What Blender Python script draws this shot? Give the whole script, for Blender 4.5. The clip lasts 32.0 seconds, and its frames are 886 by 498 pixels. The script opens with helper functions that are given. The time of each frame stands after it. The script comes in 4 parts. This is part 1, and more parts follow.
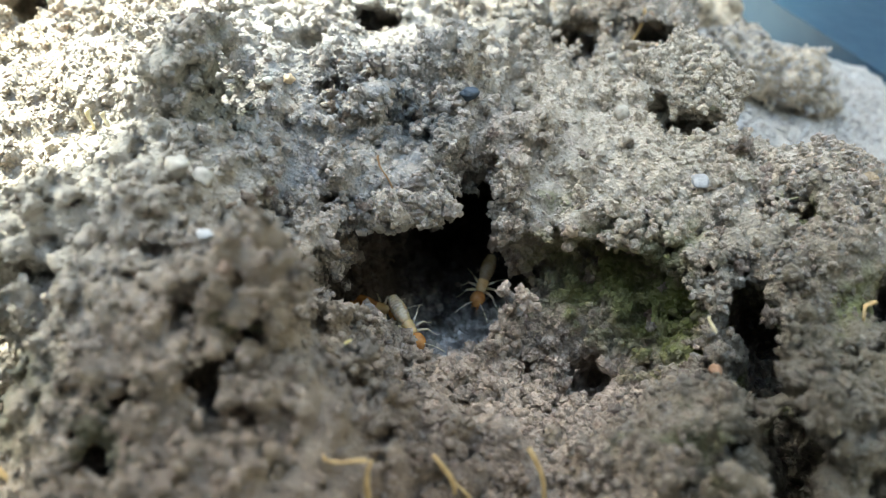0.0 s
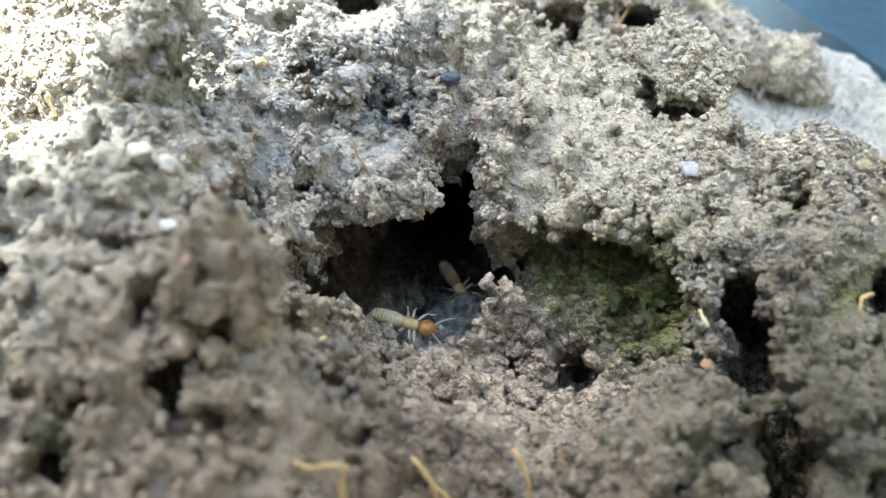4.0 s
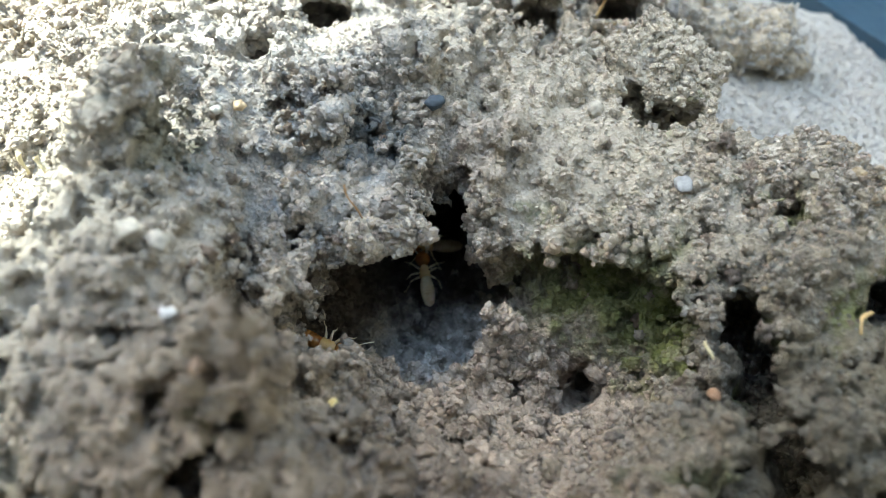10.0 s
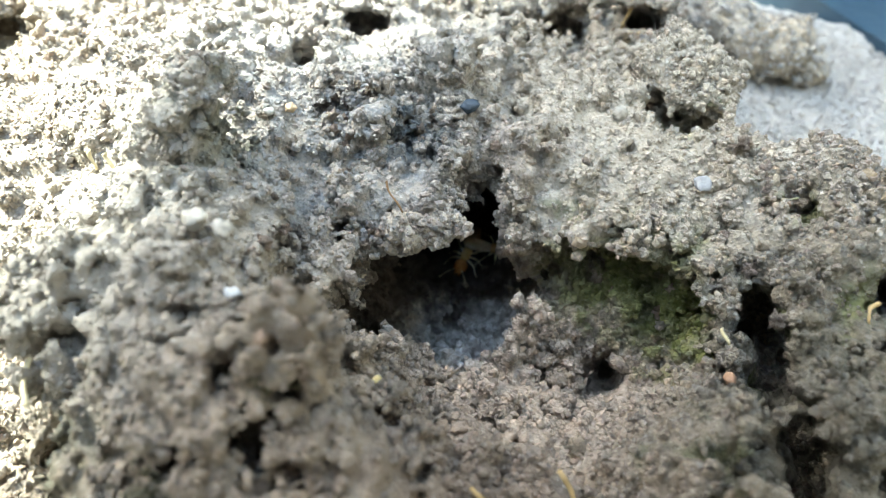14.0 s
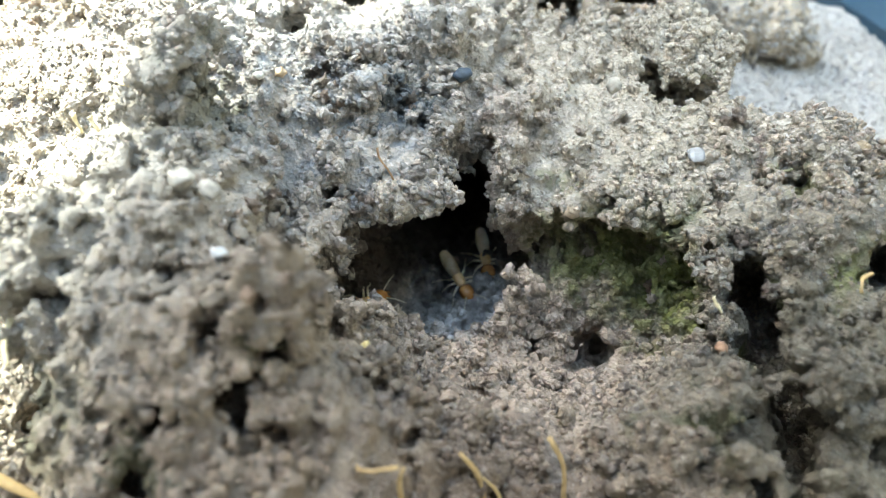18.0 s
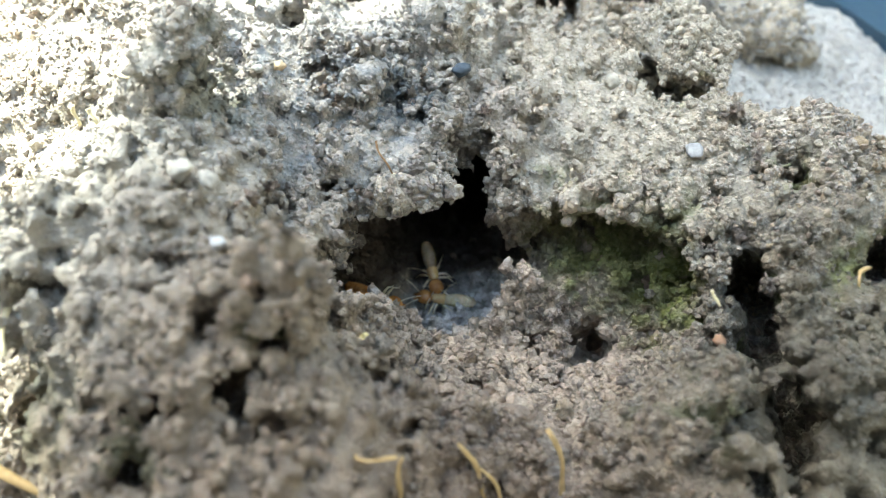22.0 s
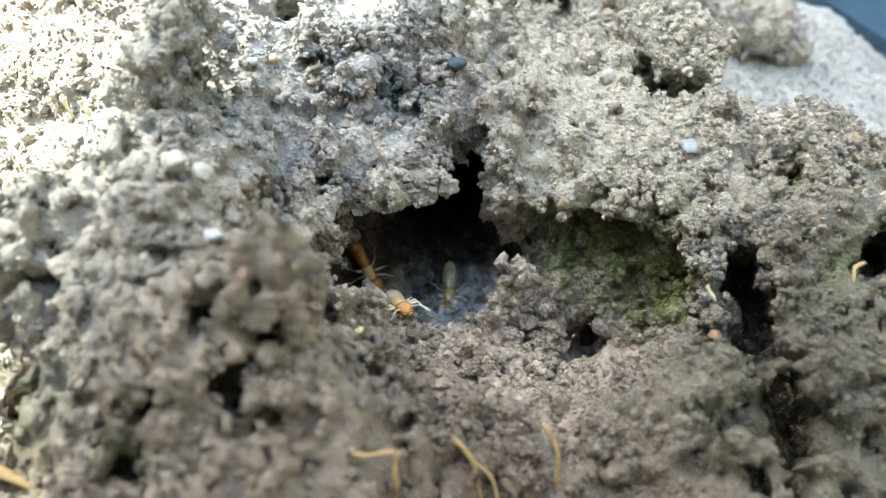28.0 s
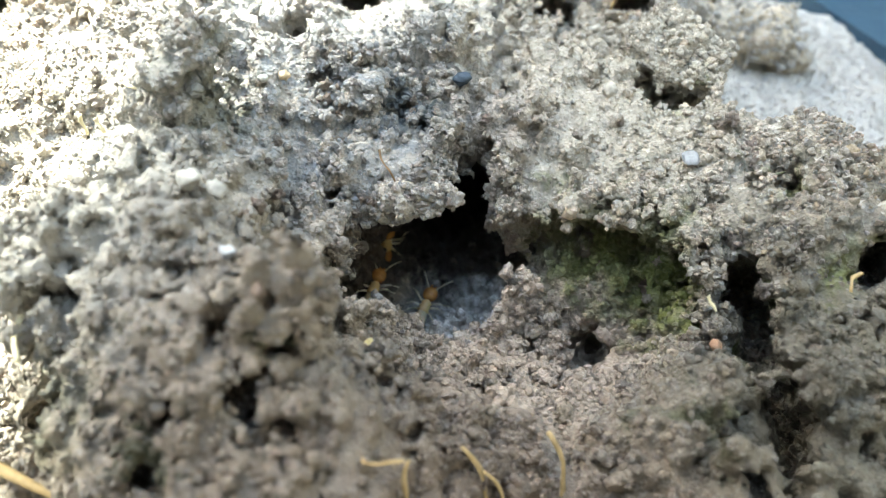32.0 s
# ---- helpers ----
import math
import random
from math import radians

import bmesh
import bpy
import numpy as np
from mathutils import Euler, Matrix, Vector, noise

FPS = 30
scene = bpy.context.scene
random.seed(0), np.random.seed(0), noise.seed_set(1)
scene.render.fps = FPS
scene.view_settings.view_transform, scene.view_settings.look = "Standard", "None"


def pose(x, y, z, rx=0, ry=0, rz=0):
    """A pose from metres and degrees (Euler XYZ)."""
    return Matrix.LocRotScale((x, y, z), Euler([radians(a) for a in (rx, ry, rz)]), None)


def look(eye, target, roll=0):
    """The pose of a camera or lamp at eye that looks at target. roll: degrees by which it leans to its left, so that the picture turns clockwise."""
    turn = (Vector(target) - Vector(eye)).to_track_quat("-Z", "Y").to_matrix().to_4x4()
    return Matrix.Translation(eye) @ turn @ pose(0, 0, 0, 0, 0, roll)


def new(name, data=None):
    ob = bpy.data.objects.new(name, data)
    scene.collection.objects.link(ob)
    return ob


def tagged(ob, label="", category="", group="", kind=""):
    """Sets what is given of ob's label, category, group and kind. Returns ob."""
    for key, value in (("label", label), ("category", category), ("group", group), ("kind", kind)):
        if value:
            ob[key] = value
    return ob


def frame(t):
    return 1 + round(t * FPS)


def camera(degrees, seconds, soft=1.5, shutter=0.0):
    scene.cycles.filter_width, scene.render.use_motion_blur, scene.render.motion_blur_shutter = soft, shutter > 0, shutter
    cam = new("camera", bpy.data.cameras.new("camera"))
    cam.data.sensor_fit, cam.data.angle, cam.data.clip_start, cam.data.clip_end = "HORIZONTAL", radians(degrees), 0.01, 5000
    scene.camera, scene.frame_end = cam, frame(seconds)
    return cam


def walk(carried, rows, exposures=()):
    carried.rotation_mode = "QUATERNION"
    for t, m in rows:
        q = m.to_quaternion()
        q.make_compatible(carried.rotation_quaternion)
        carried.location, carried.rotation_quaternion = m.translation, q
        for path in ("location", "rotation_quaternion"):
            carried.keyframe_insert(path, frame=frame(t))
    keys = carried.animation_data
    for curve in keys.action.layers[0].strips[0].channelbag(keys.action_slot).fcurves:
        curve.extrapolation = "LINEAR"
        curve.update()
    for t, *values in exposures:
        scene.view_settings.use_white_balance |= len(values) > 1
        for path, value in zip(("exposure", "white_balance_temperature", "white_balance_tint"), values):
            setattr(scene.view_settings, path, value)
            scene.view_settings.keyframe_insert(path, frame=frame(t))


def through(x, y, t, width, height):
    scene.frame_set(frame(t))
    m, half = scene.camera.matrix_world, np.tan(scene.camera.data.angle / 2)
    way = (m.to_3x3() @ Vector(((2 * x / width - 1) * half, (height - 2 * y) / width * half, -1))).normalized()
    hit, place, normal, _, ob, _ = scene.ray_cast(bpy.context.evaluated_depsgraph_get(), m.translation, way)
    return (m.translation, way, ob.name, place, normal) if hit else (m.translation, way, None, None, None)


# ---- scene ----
cam = camera(59.13, 32.0, soft=1.0)
PATH = [
    (0.0, 0.00213, -0.00426, 0.05324, 44.359, -1.271, 4.397),
    (0.5, 0.00227, -0.00234, 0.05115, 44.183, -2.070, 3.862),
    (1.0, 0.00214, -0.00180, 0.05043, 43.794, -2.426, 3.674),
    (1.5, 0.00216, -0.00183, 0.05147, 44.153, -2.003, 3.766),
    (2.0, 0.00199, -0.00185, 0.05104, 43.978, -2.133, 3.737),
    (2.5, 0.00164, -0.00224, 0.04987, 43.956, -2.425, 3.473),
    (3.0, 0.00225, -0.00192, 0.05003, 43.692, -2.643, 2.992),
    (3.5, 0.00233, -0.00247, 0.05130, 43.845, -2.104, 3.394),
    (5.5, 0.00241, -0.00304, 0.05212, 43.801, -1.753, 3.542),
    (6.0, 0.00248, -0.00261, 0.05314, 43.344, -1.471, 3.358),
    (6.5, 0.00061, 0.00175, 0.05256, 40.318, -1.258, 0.931),
    (7.0, -0.00003, 0.00396, 0.05644, 36.574, 0.404, -1.318),
    (7.5, -0.00008, 0.00741, 0.05689, 35.706, 0.438, -3.473),
    (8.0, 0.00040, 0.00723, 0.05569, 35.665, 0.064, -3.362),
    (8.5, 0.00076, 0.00470, 0.05482, 37.787, -0.288, -1.674),
    (9.0, 0.00043, 0.00326, 0.05581, 38.403, -0.067, -0.999),
    (9.5, 0.00051, 0.00241, 0.05613, 39.395, -0.233, -0.659),
    (10.0, 0.00065, 0.00220, 0.05539, 39.170, -0.673, -0.896),
    (10.5, 0.00093, 0.00259, 0.05555, 39.268, -0.777, -1.047),
    (11.0, 0.00055, 0.00156, 0.05508, 39.108, -0.933, -0.524),
    (11.5, 0.00020, 0.00105, 0.05620, 39.391, -0.469, -0.220),
    (12.0, -0.00025, 0.00068, 0.05582, 39.504, -0.521, -0.324),
    (12.5, 0.00011, 0.00057, 0.05654, 39.484, -0.357, -0.229),
    (13.0, -0.00000, 0.00001, 0.05701, 39.805, 0.006, 0.002),
    (13.5, -0.00022, -0.00039, 0.05691, 39.684, -0.139, 0.223),
    (14.0, -0.00039, -0.00086, 0.05758, 39.721, 0.049, 0.471),
    (14.5, -0.00013, -0.00138, 0.05832, 40.125, 0.486, 0.648),
    (15.0, -0.00054, -0.00146, 0.05683, 39.852, -0.129, 0.723),
    (15.5, -0.00068, -0.00145, 0.05608, 39.615, -0.502, 0.649),
    (17.5, -0.00035, -0.00128, 0.05570, 39.448, -0.869, 0.314),
    (18.0, -0.00041, -0.00176, 0.05607, 39.265, -0.885, 0.463),
    (18.5, -0.00062, -0.00216, 0.05685, 39.501, -0.714, 0.452),
    (19.0, -0.00051, -0.00188, 0.05641, 39.385, -0.920, 0.328),
    (19.5, -0.00038, -0.00185, 0.05659, 39.458, -0.808, 0.288),
    (20.0, -0.00027, -0.00233, 0.05771, 39.667, -0.309, 0.513),
    (20.5, -0.00038, -0.00245, 0.05767, 39.752, -0.355, 0.466),
    (21.0, -0.00028, -0.00208, 0.05702, 39.701, -0.663, 0.274),
    (21.5, -0.00029, -0.00202, 0.05584, 39.528, -1.344, 0.102),
    (22.0, -0.00060, -0.00238, 0.05555, 39.714, -1.279, 0.404),
    (22.5, -0.00062, -0.00199, 0.05548, 39.680, -1.423, 0.200),
    (23.0, -0.00092, -0.00258, 0.05674, 39.909, -1.067, 0.359),
    (23.5, -0.00055, -0.00258, 0.05678, 39.894, -1.226, 0.403),
    (24.0, -0.00096, -0.00236, 0.05576, 39.759, -1.609, 0.203),
    (24.5, -0.00122, -0.00281, 0.05570, 39.673, -1.589, 0.328),
    (25.0, -0.00117, -0.00271, 0.05579, 39.769, -1.602, 0.266),
    (25.5, -0.00135, -0.00244, 0.05618, 39.820, -1.474, 0.158),
    (27.5, -0.00119, -0.00233, 0.05544, 39.637, -1.963, 0.005),
    (28.0, -0.00098, -0.00248, 0.05525, 39.625, -1.999, 0.053),
    (28.5, -0.00084, -0.00231, 0.05554, 39.629, -1.944, 0.013),
    (29.0, -0.00043, -0.00200, 0.05552, 39.641, -1.934, -0.036),
    (29.5, -0.00055, -0.00187, 0.05601, 39.698, -1.691, -0.124),
    (30.0, -0.00050, -0.00176, 0.05574, 39.613, -1.834, -0.178),
    (30.5, -0.00066, -0.00235, 0.05554, 39.394, -1.878, -0.011),
    (31.0, -0.00100, -0.00256, 0.05595, 39.466, -1.755, 0.094),
    (31.5, -0.00105, -0.00251, 0.05647, 39.598, -1.646, 0.012),
    (32.0, -0.00116, -0.00269, 0.05660, 39.694, -1.574, 0.051),
]
walk(cam, [(t, pose(*p)) for t, *p in PATH], [(0.0, 3.09, 7500, -3), (1.0, 3.14, 7500, -3), (2.0, 3.29, 7500, -3), (3.0, 3.41, 7500, -3), (6.0, 3.54, 7500, -3), (7.0, 2.79, 7500, -3), (8.0, 2.50, 7800, -4), (9.0, 2.92, 7500, -3), (10.0, 3.07, 7500, -3), (12.0, 3.16, 7500, -3), (14.0, 3.34, 7500, -3), (18.0, 3.44, 7500, -3), (32.0, 3.44, 7500, -3)])
cam.data.dof.use_dof = True
cam.data.dof.focus_distance = 0.053
cam.data.dof.aperture_fstop = 37.0

# ---- light ----
SUN_TURN = 150.0      # compass turn of the sun, degrees from +x towards +y
SUN_RISE = 50.0
world = bpy.data.worlds.new("sky")
world.use_nodes = True
scene.world = world
wn = world.node_tree.nodes
sky = wn.new("ShaderNodeTexSky")
sky.sky_type, sky.sun_disc = "NISHITA", False
sky.sun_elevation, sky.sun_rotation = radians(SUN_RISE), radians(90 - SUN_TURN)
wn["Background"].inputs["Strength"].default_value = 0.15
world.node_tree.links.new(sky.outputs["Color"], wn["Background"].inputs["Color"])
sun_dir = Vector((math.cos(radians(SUN_RISE)) * math.cos(radians(SUN_TURN)),
                  math.cos(radians(SUN_RISE)) * math.sin(radians(SUN_TURN)), math.sin(radians(SUN_RISE))))
sun = new("sun", bpy.data.lights.new("sun", "SUN"))
sun.data.energy, sun.data.angle, sun.data.color = 3.4, radians(1.3), (0.95, 0.98, 1.0)
sun.matrix_world = look(sun_dir * 3, (0, 0, 0))

# ---- materials ----


class Nodes:
    """Short spelling for node trees."""

    def __init__(self, name):
        self.mat = bpy.data.materials.new(name)
        self.mat.use_nodes = True
        self.tree = self.mat.node_tree
        self.bsdf = self.tree.nodes["Principled BSDF"]
        self.coord = self.tree.nodes.new("ShaderNodeTexCoord").outputs["Object"]

    def put(self, kind, **inputs):
        n = self.tree.nodes.new("ShaderNode" + kind)
        for k, v in inputs.items():
            self.wire(v, n.inputs[k.replace("_", " ")])
        return n

    def wire(self, v, socket):
        if isinstance(v, bpy.types.NodeSocket):
            self.tree.links.new(v, socket)
        else:
            socket.default_value = v

    def noise(self, size_mm, detail=4.0, rough=0.6, coord=None):
        return self.put("TexNoise", Vector=coord or self.coord, Scale=1000.0 / size_mm, Detail=detail, Roughness=rough).outputs["Fac"]

    def cells(self, size_mm, out="Color"):
        return self.put("TexVoronoi", Vector=self.coord, Scale=1000.0 / size_mm).outputs[out]

    def ramp(self, v, a, b, lo=0.0, hi=1.0):
        n = self.put("MapRange", Value=v)
        n.inputs[1].default_value, n.inputs[2].default_value = a, b
        n.inputs[3].default_value, n.inputs[4].default_value = lo, hi
        return n.outputs[0]

    def math(self, op, a, b=0.0):
        n = self.tree.nodes.new("ShaderNodeMath")
        n.operation = op
        self.wire(a, n.inputs[0]), self.wire(b, n.inputs[1])
        return n.outputs[0]

    def mix(self, fac, a, b, blend="MIX"):
        n = self.tree.nodes.new("ShaderNodeMix")
        n.data_type, n.blend_type = "RGBA", blend
        self.wire(fac, n.inputs[0])
        for v, s in ((a, n.inputs[6]), (b, n.inputs[7])):
            self.wire((*v, 1.0) if isinstance(v, tuple) and len(v) == 3 else v, s)
        return n.outputs[2]

    def near(self, x, y, z, r0, r1):
        """1 within r0 mm of a place, 0 beyond r1, with a ragged rim."""
        d = self.put("VectorMath", **{})
        d.operation = "DISTANCE"
        self.tree.links.new(self.coord, d.inputs[0])
        d.inputs[1].default_value = (x / 1000, y / 1000, z / 1000)
        rag = self.math("MULTIPLY", self.math("SUBTRACT", self.noise(2.2, 5.0), 0.5), 0.010)
        return self.ramp(self.math("ADD", d.outputs["Value"], rag), r1 / 1000, r0 / 1000)

    def bump(self, height, mm, strength=1.0, normal=None):
        n = self.put("Bump", Height=height, Strength=strength, Distance=mm / 1000)
        if normal is not None:
            self.wire(normal, n.inputs["Normal"])
        return n.outputs["Normal"]

    def done(self, color, rough=0.9, normal=None, spec=0.3):
        self.wire((*color, 1.0) if isinstance(color, tuple) else color, self.bsdf.inputs["Base Color"])
        self.wire(rough, self.bsdf.inputs["Roughness"])
        self.bsdf.inputs["Specular IOR Level"].default_value = spec
        if normal is not None:
            self.wire(normal, self.bsdf.inputs["Normal"])
        return self.mat


def regions(n, c):
    """Dry and pale on top, damp brown with shade painted in on the near side and round the cleft, cream on the sandy
    slope.
    """
    c = n.mix(n.math("MULTIPLY", n.near(-8.0, 50.0, 22.0, 8.0, 24.0), 0.42), c, n.mix(n.noise(2.0), (0.40, 0.41, 0.43), (0.50, 0.49, 0.47)))
    c = n.mix(n.math("MULTIPLY", n.near(-7.5, 38.0, 21.0, 4.0, 12.0), 0.45), c, n.mix(n.ramp(n.noise(1.1), 0.38, 0.62), (0.22, 0.26, 0.30), (0.52, 0.45, 0.39)))
    c = n.mix(n.math("MULTIPLY", n.near(42.0, 66.0, 3.0, 20.0, 30.0), 0.8), c, n.mix(n.noise(3.0), (0.40, 0.41, 0.42), (0.50, 0.49, 0.47)))
    c = n.mix(n.math("MULTIPLY", n.near(12.5, 43.0, 19.0, 7.0, 16.0), 0.6), c, n.mix(n.ramp(n.noise(0.7), 0.35, 0.65), (0.66, 0.59, 0.48), (0.44, 0.385, 0.31)))
    # near side and cleft: brown soil, darkened further to paint in shade
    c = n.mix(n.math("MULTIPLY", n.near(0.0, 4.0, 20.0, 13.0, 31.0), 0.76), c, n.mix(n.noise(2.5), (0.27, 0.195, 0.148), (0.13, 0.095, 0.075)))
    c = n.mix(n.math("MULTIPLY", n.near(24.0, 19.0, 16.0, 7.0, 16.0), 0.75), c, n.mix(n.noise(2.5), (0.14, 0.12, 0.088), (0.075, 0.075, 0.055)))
    c = n.mix(n.math("MULTIPLY", n.near(6.0, 27.5, 9.0, 7.0, 11.5), 0.68), c, n.mix(n.ramp(n.noise(0.8), 0.35, 0.65), (0.27, 0.205, 0.165), (0.62, 0.50, 0.40)))
    c = n.mix(n.math("MULTIPLY", n.near(-14.0, 20.0, 23.0, 7.0, 16.0), 0.45), c, n.mix(n.ramp(n.noise(1.6), 0.38, 0.62), (0.26, 0.215, 0.165), (0.50, 0.42, 0.33)))
    # first entry: the crag flank's shade painted dark olive; the others are moss
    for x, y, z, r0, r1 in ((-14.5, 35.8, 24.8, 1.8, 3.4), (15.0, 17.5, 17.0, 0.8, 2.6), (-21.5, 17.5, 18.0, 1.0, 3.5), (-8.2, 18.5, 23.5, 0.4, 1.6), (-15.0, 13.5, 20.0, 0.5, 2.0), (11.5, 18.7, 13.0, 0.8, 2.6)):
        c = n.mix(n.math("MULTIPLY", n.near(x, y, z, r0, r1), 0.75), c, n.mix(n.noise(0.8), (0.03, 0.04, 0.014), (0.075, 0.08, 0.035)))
    # left bank painted paler in place of stronger light
    c = n.mix(n.math("MULTIPLY", n.near(-23.0, 29.0, 22.5, 6.0, 15.0), 0.6), c, n.mix(n.noise(1.5), (0.56, 0.53, 0.47), (0.40, 0.37, 0.32)))
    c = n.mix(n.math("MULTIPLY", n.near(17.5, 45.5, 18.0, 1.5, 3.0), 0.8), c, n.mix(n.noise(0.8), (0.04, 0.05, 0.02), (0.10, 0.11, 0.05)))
    # nest floor: grey clay, painted paler in place of light that cannot reach it
    c = n.mix(n.math("MULTIPLY", n.near(1.5, 33.0, 4.0, 4.0, 7.0), 0.8), c, n.mix(n.ramp(n.noise(0.7), 0.35, 0.65), (0.60, 0.585, 0.57), (0.35, 0.34, 0.335)))
    # left chamber wall: brown, with the recess's shade painted in
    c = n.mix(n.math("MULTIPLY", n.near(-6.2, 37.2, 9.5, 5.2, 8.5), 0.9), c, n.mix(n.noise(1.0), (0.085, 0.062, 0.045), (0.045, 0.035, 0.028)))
    # back gallery painted near-black for its deep shade
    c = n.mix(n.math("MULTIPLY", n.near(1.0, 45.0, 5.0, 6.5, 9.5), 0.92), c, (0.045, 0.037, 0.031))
    c = n.mix(n.math("MULTIPLY", n.near(-2.2, 41.0, 18.8, 1.6, 3.2), 0.8), c, (0.065, 0.085, 0.095))
    # bright lit top of the propped clod, painted in as pale cream
    c = n.mix(n.math("MULTIPLY", n.near(17.5, 47.0, 20.8, 3.2, 5.0), 0.65), c, n.mix(n.ramp(n.noise(0.6), 0.35, 0.65), (0.68, 0.62, 0.52), (0.48, 0.43, 0.35)))
    return n.mix(n.math("MULTIPLY", n.near(4.5, 40.5, 19.0, 1.0, 5.0), 0.35), c, (0.30, 0.23, 0.20))


# default tones darker than the crumbs, to paint shade into the gaps between
def soil_material(name, tan=(0.215, 0.185, 0.14), grey=(0.20, 0.19, 0.175), stained_and_shaded=True):
    n = Nodes(name)
    c = n.mix(n.ramp(n.noise(9.0, 3.0), 0.40, 0.62), tan, grey)
    c = n.mix(n.ramp(n.noise(1.7, 5.0), 0.46, 0.70, 0.0, 0.55), c, (0.17, 0.15, 0.12))
    # each crumb a little different
    for size in (1.05, 0.55):
        tone = n.put("SeparateColor", Color=n.cells(size))
        c = n.mix(n.ramp(tone.outputs[0], 0.45, 1.0, 0.0, 0.42), c, (0.50, 0.42, 0.31))
        c = n.mix(n.ramp(tone.outputs[1], 0.60, 1.0, 0.0, 0.45), c, (0.14, 0.125, 0.105))
        c = n.mix(n.ramp(tone.outputs[2], 0.60, 0.85, 0.0, 0.22), c, (0.40, 0.30, 0.235))
        c = n.mix(n.ramp(tone.outputs[2], 0.92, 1.0, 0.0, 0.55), c, (0.28, 0.30, 0.31))
    # quartz and mica specks
    grain = n.put("SeparateColor", Color=n.cells(0.26))
    c = n.mix(n.ramp(grain.outputs[0], 0.86, 1.0, 0.0, 0.65), c, (0.66, 0.62, 0.55))
    c = n.mix(n.ramp(grain.outputs[1], 0.80, 1.0, 0.0, 0.55), c, (0.08, 0.075, 0.07))
    if stained_and_shaded:
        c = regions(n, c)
        # moss in the damp hollows, dark wet soil, pale grey crust
        for x, y, z, r0, r1, a in ((13.8, 32.3, 13.5, 2.6, 6.2, 0.85), (16.8, 29.4, 12.0, 1.4, 4.4, 0.9), (9.2, 34.4, 12.4, 1.6, 4.6, 0.75),
                                   (23.5, 35.0, 19.0, 0.5, 2.6, 0.7), (20.8, 22.5, 14.5, 0.5, 2.2, 0.6), (17.0, 43.6, 20.0, 0.6, 2.6, 0.55),
                                   (26.0, 29.0, 18.5, 0.5, 2.5, 0.6), (22.5, 27.0, 15.0, 1.0, 3.5, 0.6), (-17.0, 39.5, 25.5, 0.5, 2.4, 0.6), (8.2, 36.2, 18.0, 0.3, 1.8, 0.45)):
            c = n.mix(n.math("MULTIPLY", n.near(x, y, z, r0, r1), a), c, n.mix(n.noise(0.8), (0.075, 0.10, 0.022), (0.23, 0.245, 0.08)))
    b = n.bump(n.noise(0.4, 6.0, 0.7), 0.18, 1.0)
    b = n.bump(n.cells(0.26, "Distance"), 0.13, 0.9, b)
    wet = n.ramp(n.noise(3.0), 0.35, 0.7, 0.62, 0.95)
    return n.done(c, wet, b, 0.35)


SOIL = soil_material("crumbly_soil")


def plain_material(name, a, b, size=1.0, rough=0.6, bump=0.03, spec=0.4):
    n = Nodes(name)
    c = n.mix(n.ramp(n.noise(size, 5.0), 0.35, 0.68), a, b)
    return n.done(c, rough, n.bump(n.noise(size * 0.4, 4.0), bump), spec)


def paving_material():
    n = Nodes("dusty_cement")
    c = n.mix(n.ramp(n.noise(14.0, 6.0), 0.38, 0.65), (0.35, 0.355, 0.35), (0.27, 0.27, 0.265))
    c = n.mix(n.ramp(n.noise(1.3, 5.0), 0.55, 0.75, 0.0, 0.6), c, (0.26, 0.25, 0.23))
    grain = n.put("SeparateColor", Color=n.cells(0.35))
    c = n.mix(n.ramp(grain.outputs[0], 0.94, 1.0, 0.0, 0.7), c, (0.66, 0.65, 0.62))
    return n.done(c, n.ramp(n.noise(5.0), 0.3, 0.7, 0.35, 0.7), n.bump(n.noise(1.2, 6.0), 0.25, 0.8), 0.5)


CEMENT = paving_material()
BLUE = plain_material("blue_plastic", (0.024, 0.060, 0.100), (0.036, 0.078, 0.120), 6.0, 0.32, 0.12, 0.5)

# ---- mound ----
RELIEF = (
    (9.1, 10.5, 17.0, 21.1, 12.4, 7.7, 15.2, 13.1, 14.2),
    (8.3, 15.2, 25.5, 28.1, 19.8, 15.4, 22.6, 16.7, 16.3),
    (8.3, 21.2, 28.2, 16.6, 10.4, 4.5, 13.5, 20.4, 19.6),
    (13.2, 18.4, 26.3, 18.6, 18.2, 15.1, 16.9, 22.5, 21.1),
    (19.0, 23.1, 26.0, 22.6, 21.3, 20.7, 20.9, 20.8, 20.3),
    (20.6, 22.9, 22.6, 20.5, 19.7, 18.2, 19.5, 19.6, 19.8),
    (20.0, 19.9, 19.5, 19.1, 18.9, 17.7, 18.6, 19.3, 19.5),
)      # coarse heights of the mound in mm: a row for every 8 mm of y from 10, a value for every 8 mm of x from -32
RNG = np.random.default_rng(7)


def smooth(a, b, v):
    u = np.clip((v - a) / (b - a), 0.0, 1.0)
    return u * u * (3 - 2 * u)


def spline(u):
    a = np.abs(u)
    return np.where(a < 1, (4 - 6 * a * a + 3 * a ** 3) / 6, np.where(a < 2, (2 - a) ** 3 / 6, 0.0))


BARE = ((11.5, 42.0, 7.5, 6.0, 0.9), (6.0, 47.0, 4.0, 4.5, 0.85), (16.0, 37.5, 4.5, 3.0, 0.7), (-11.8, 39.5, 2.6, 4.8, 0.9), (-6.6, 50.8, 3.0, 4.0, 0.95),
        (-29.0, 44.0, 10.0, 9.0, 0.8), (2.0, 52.0, 3.0, 4.0, 0.6))      # x, y, half widths, how bare


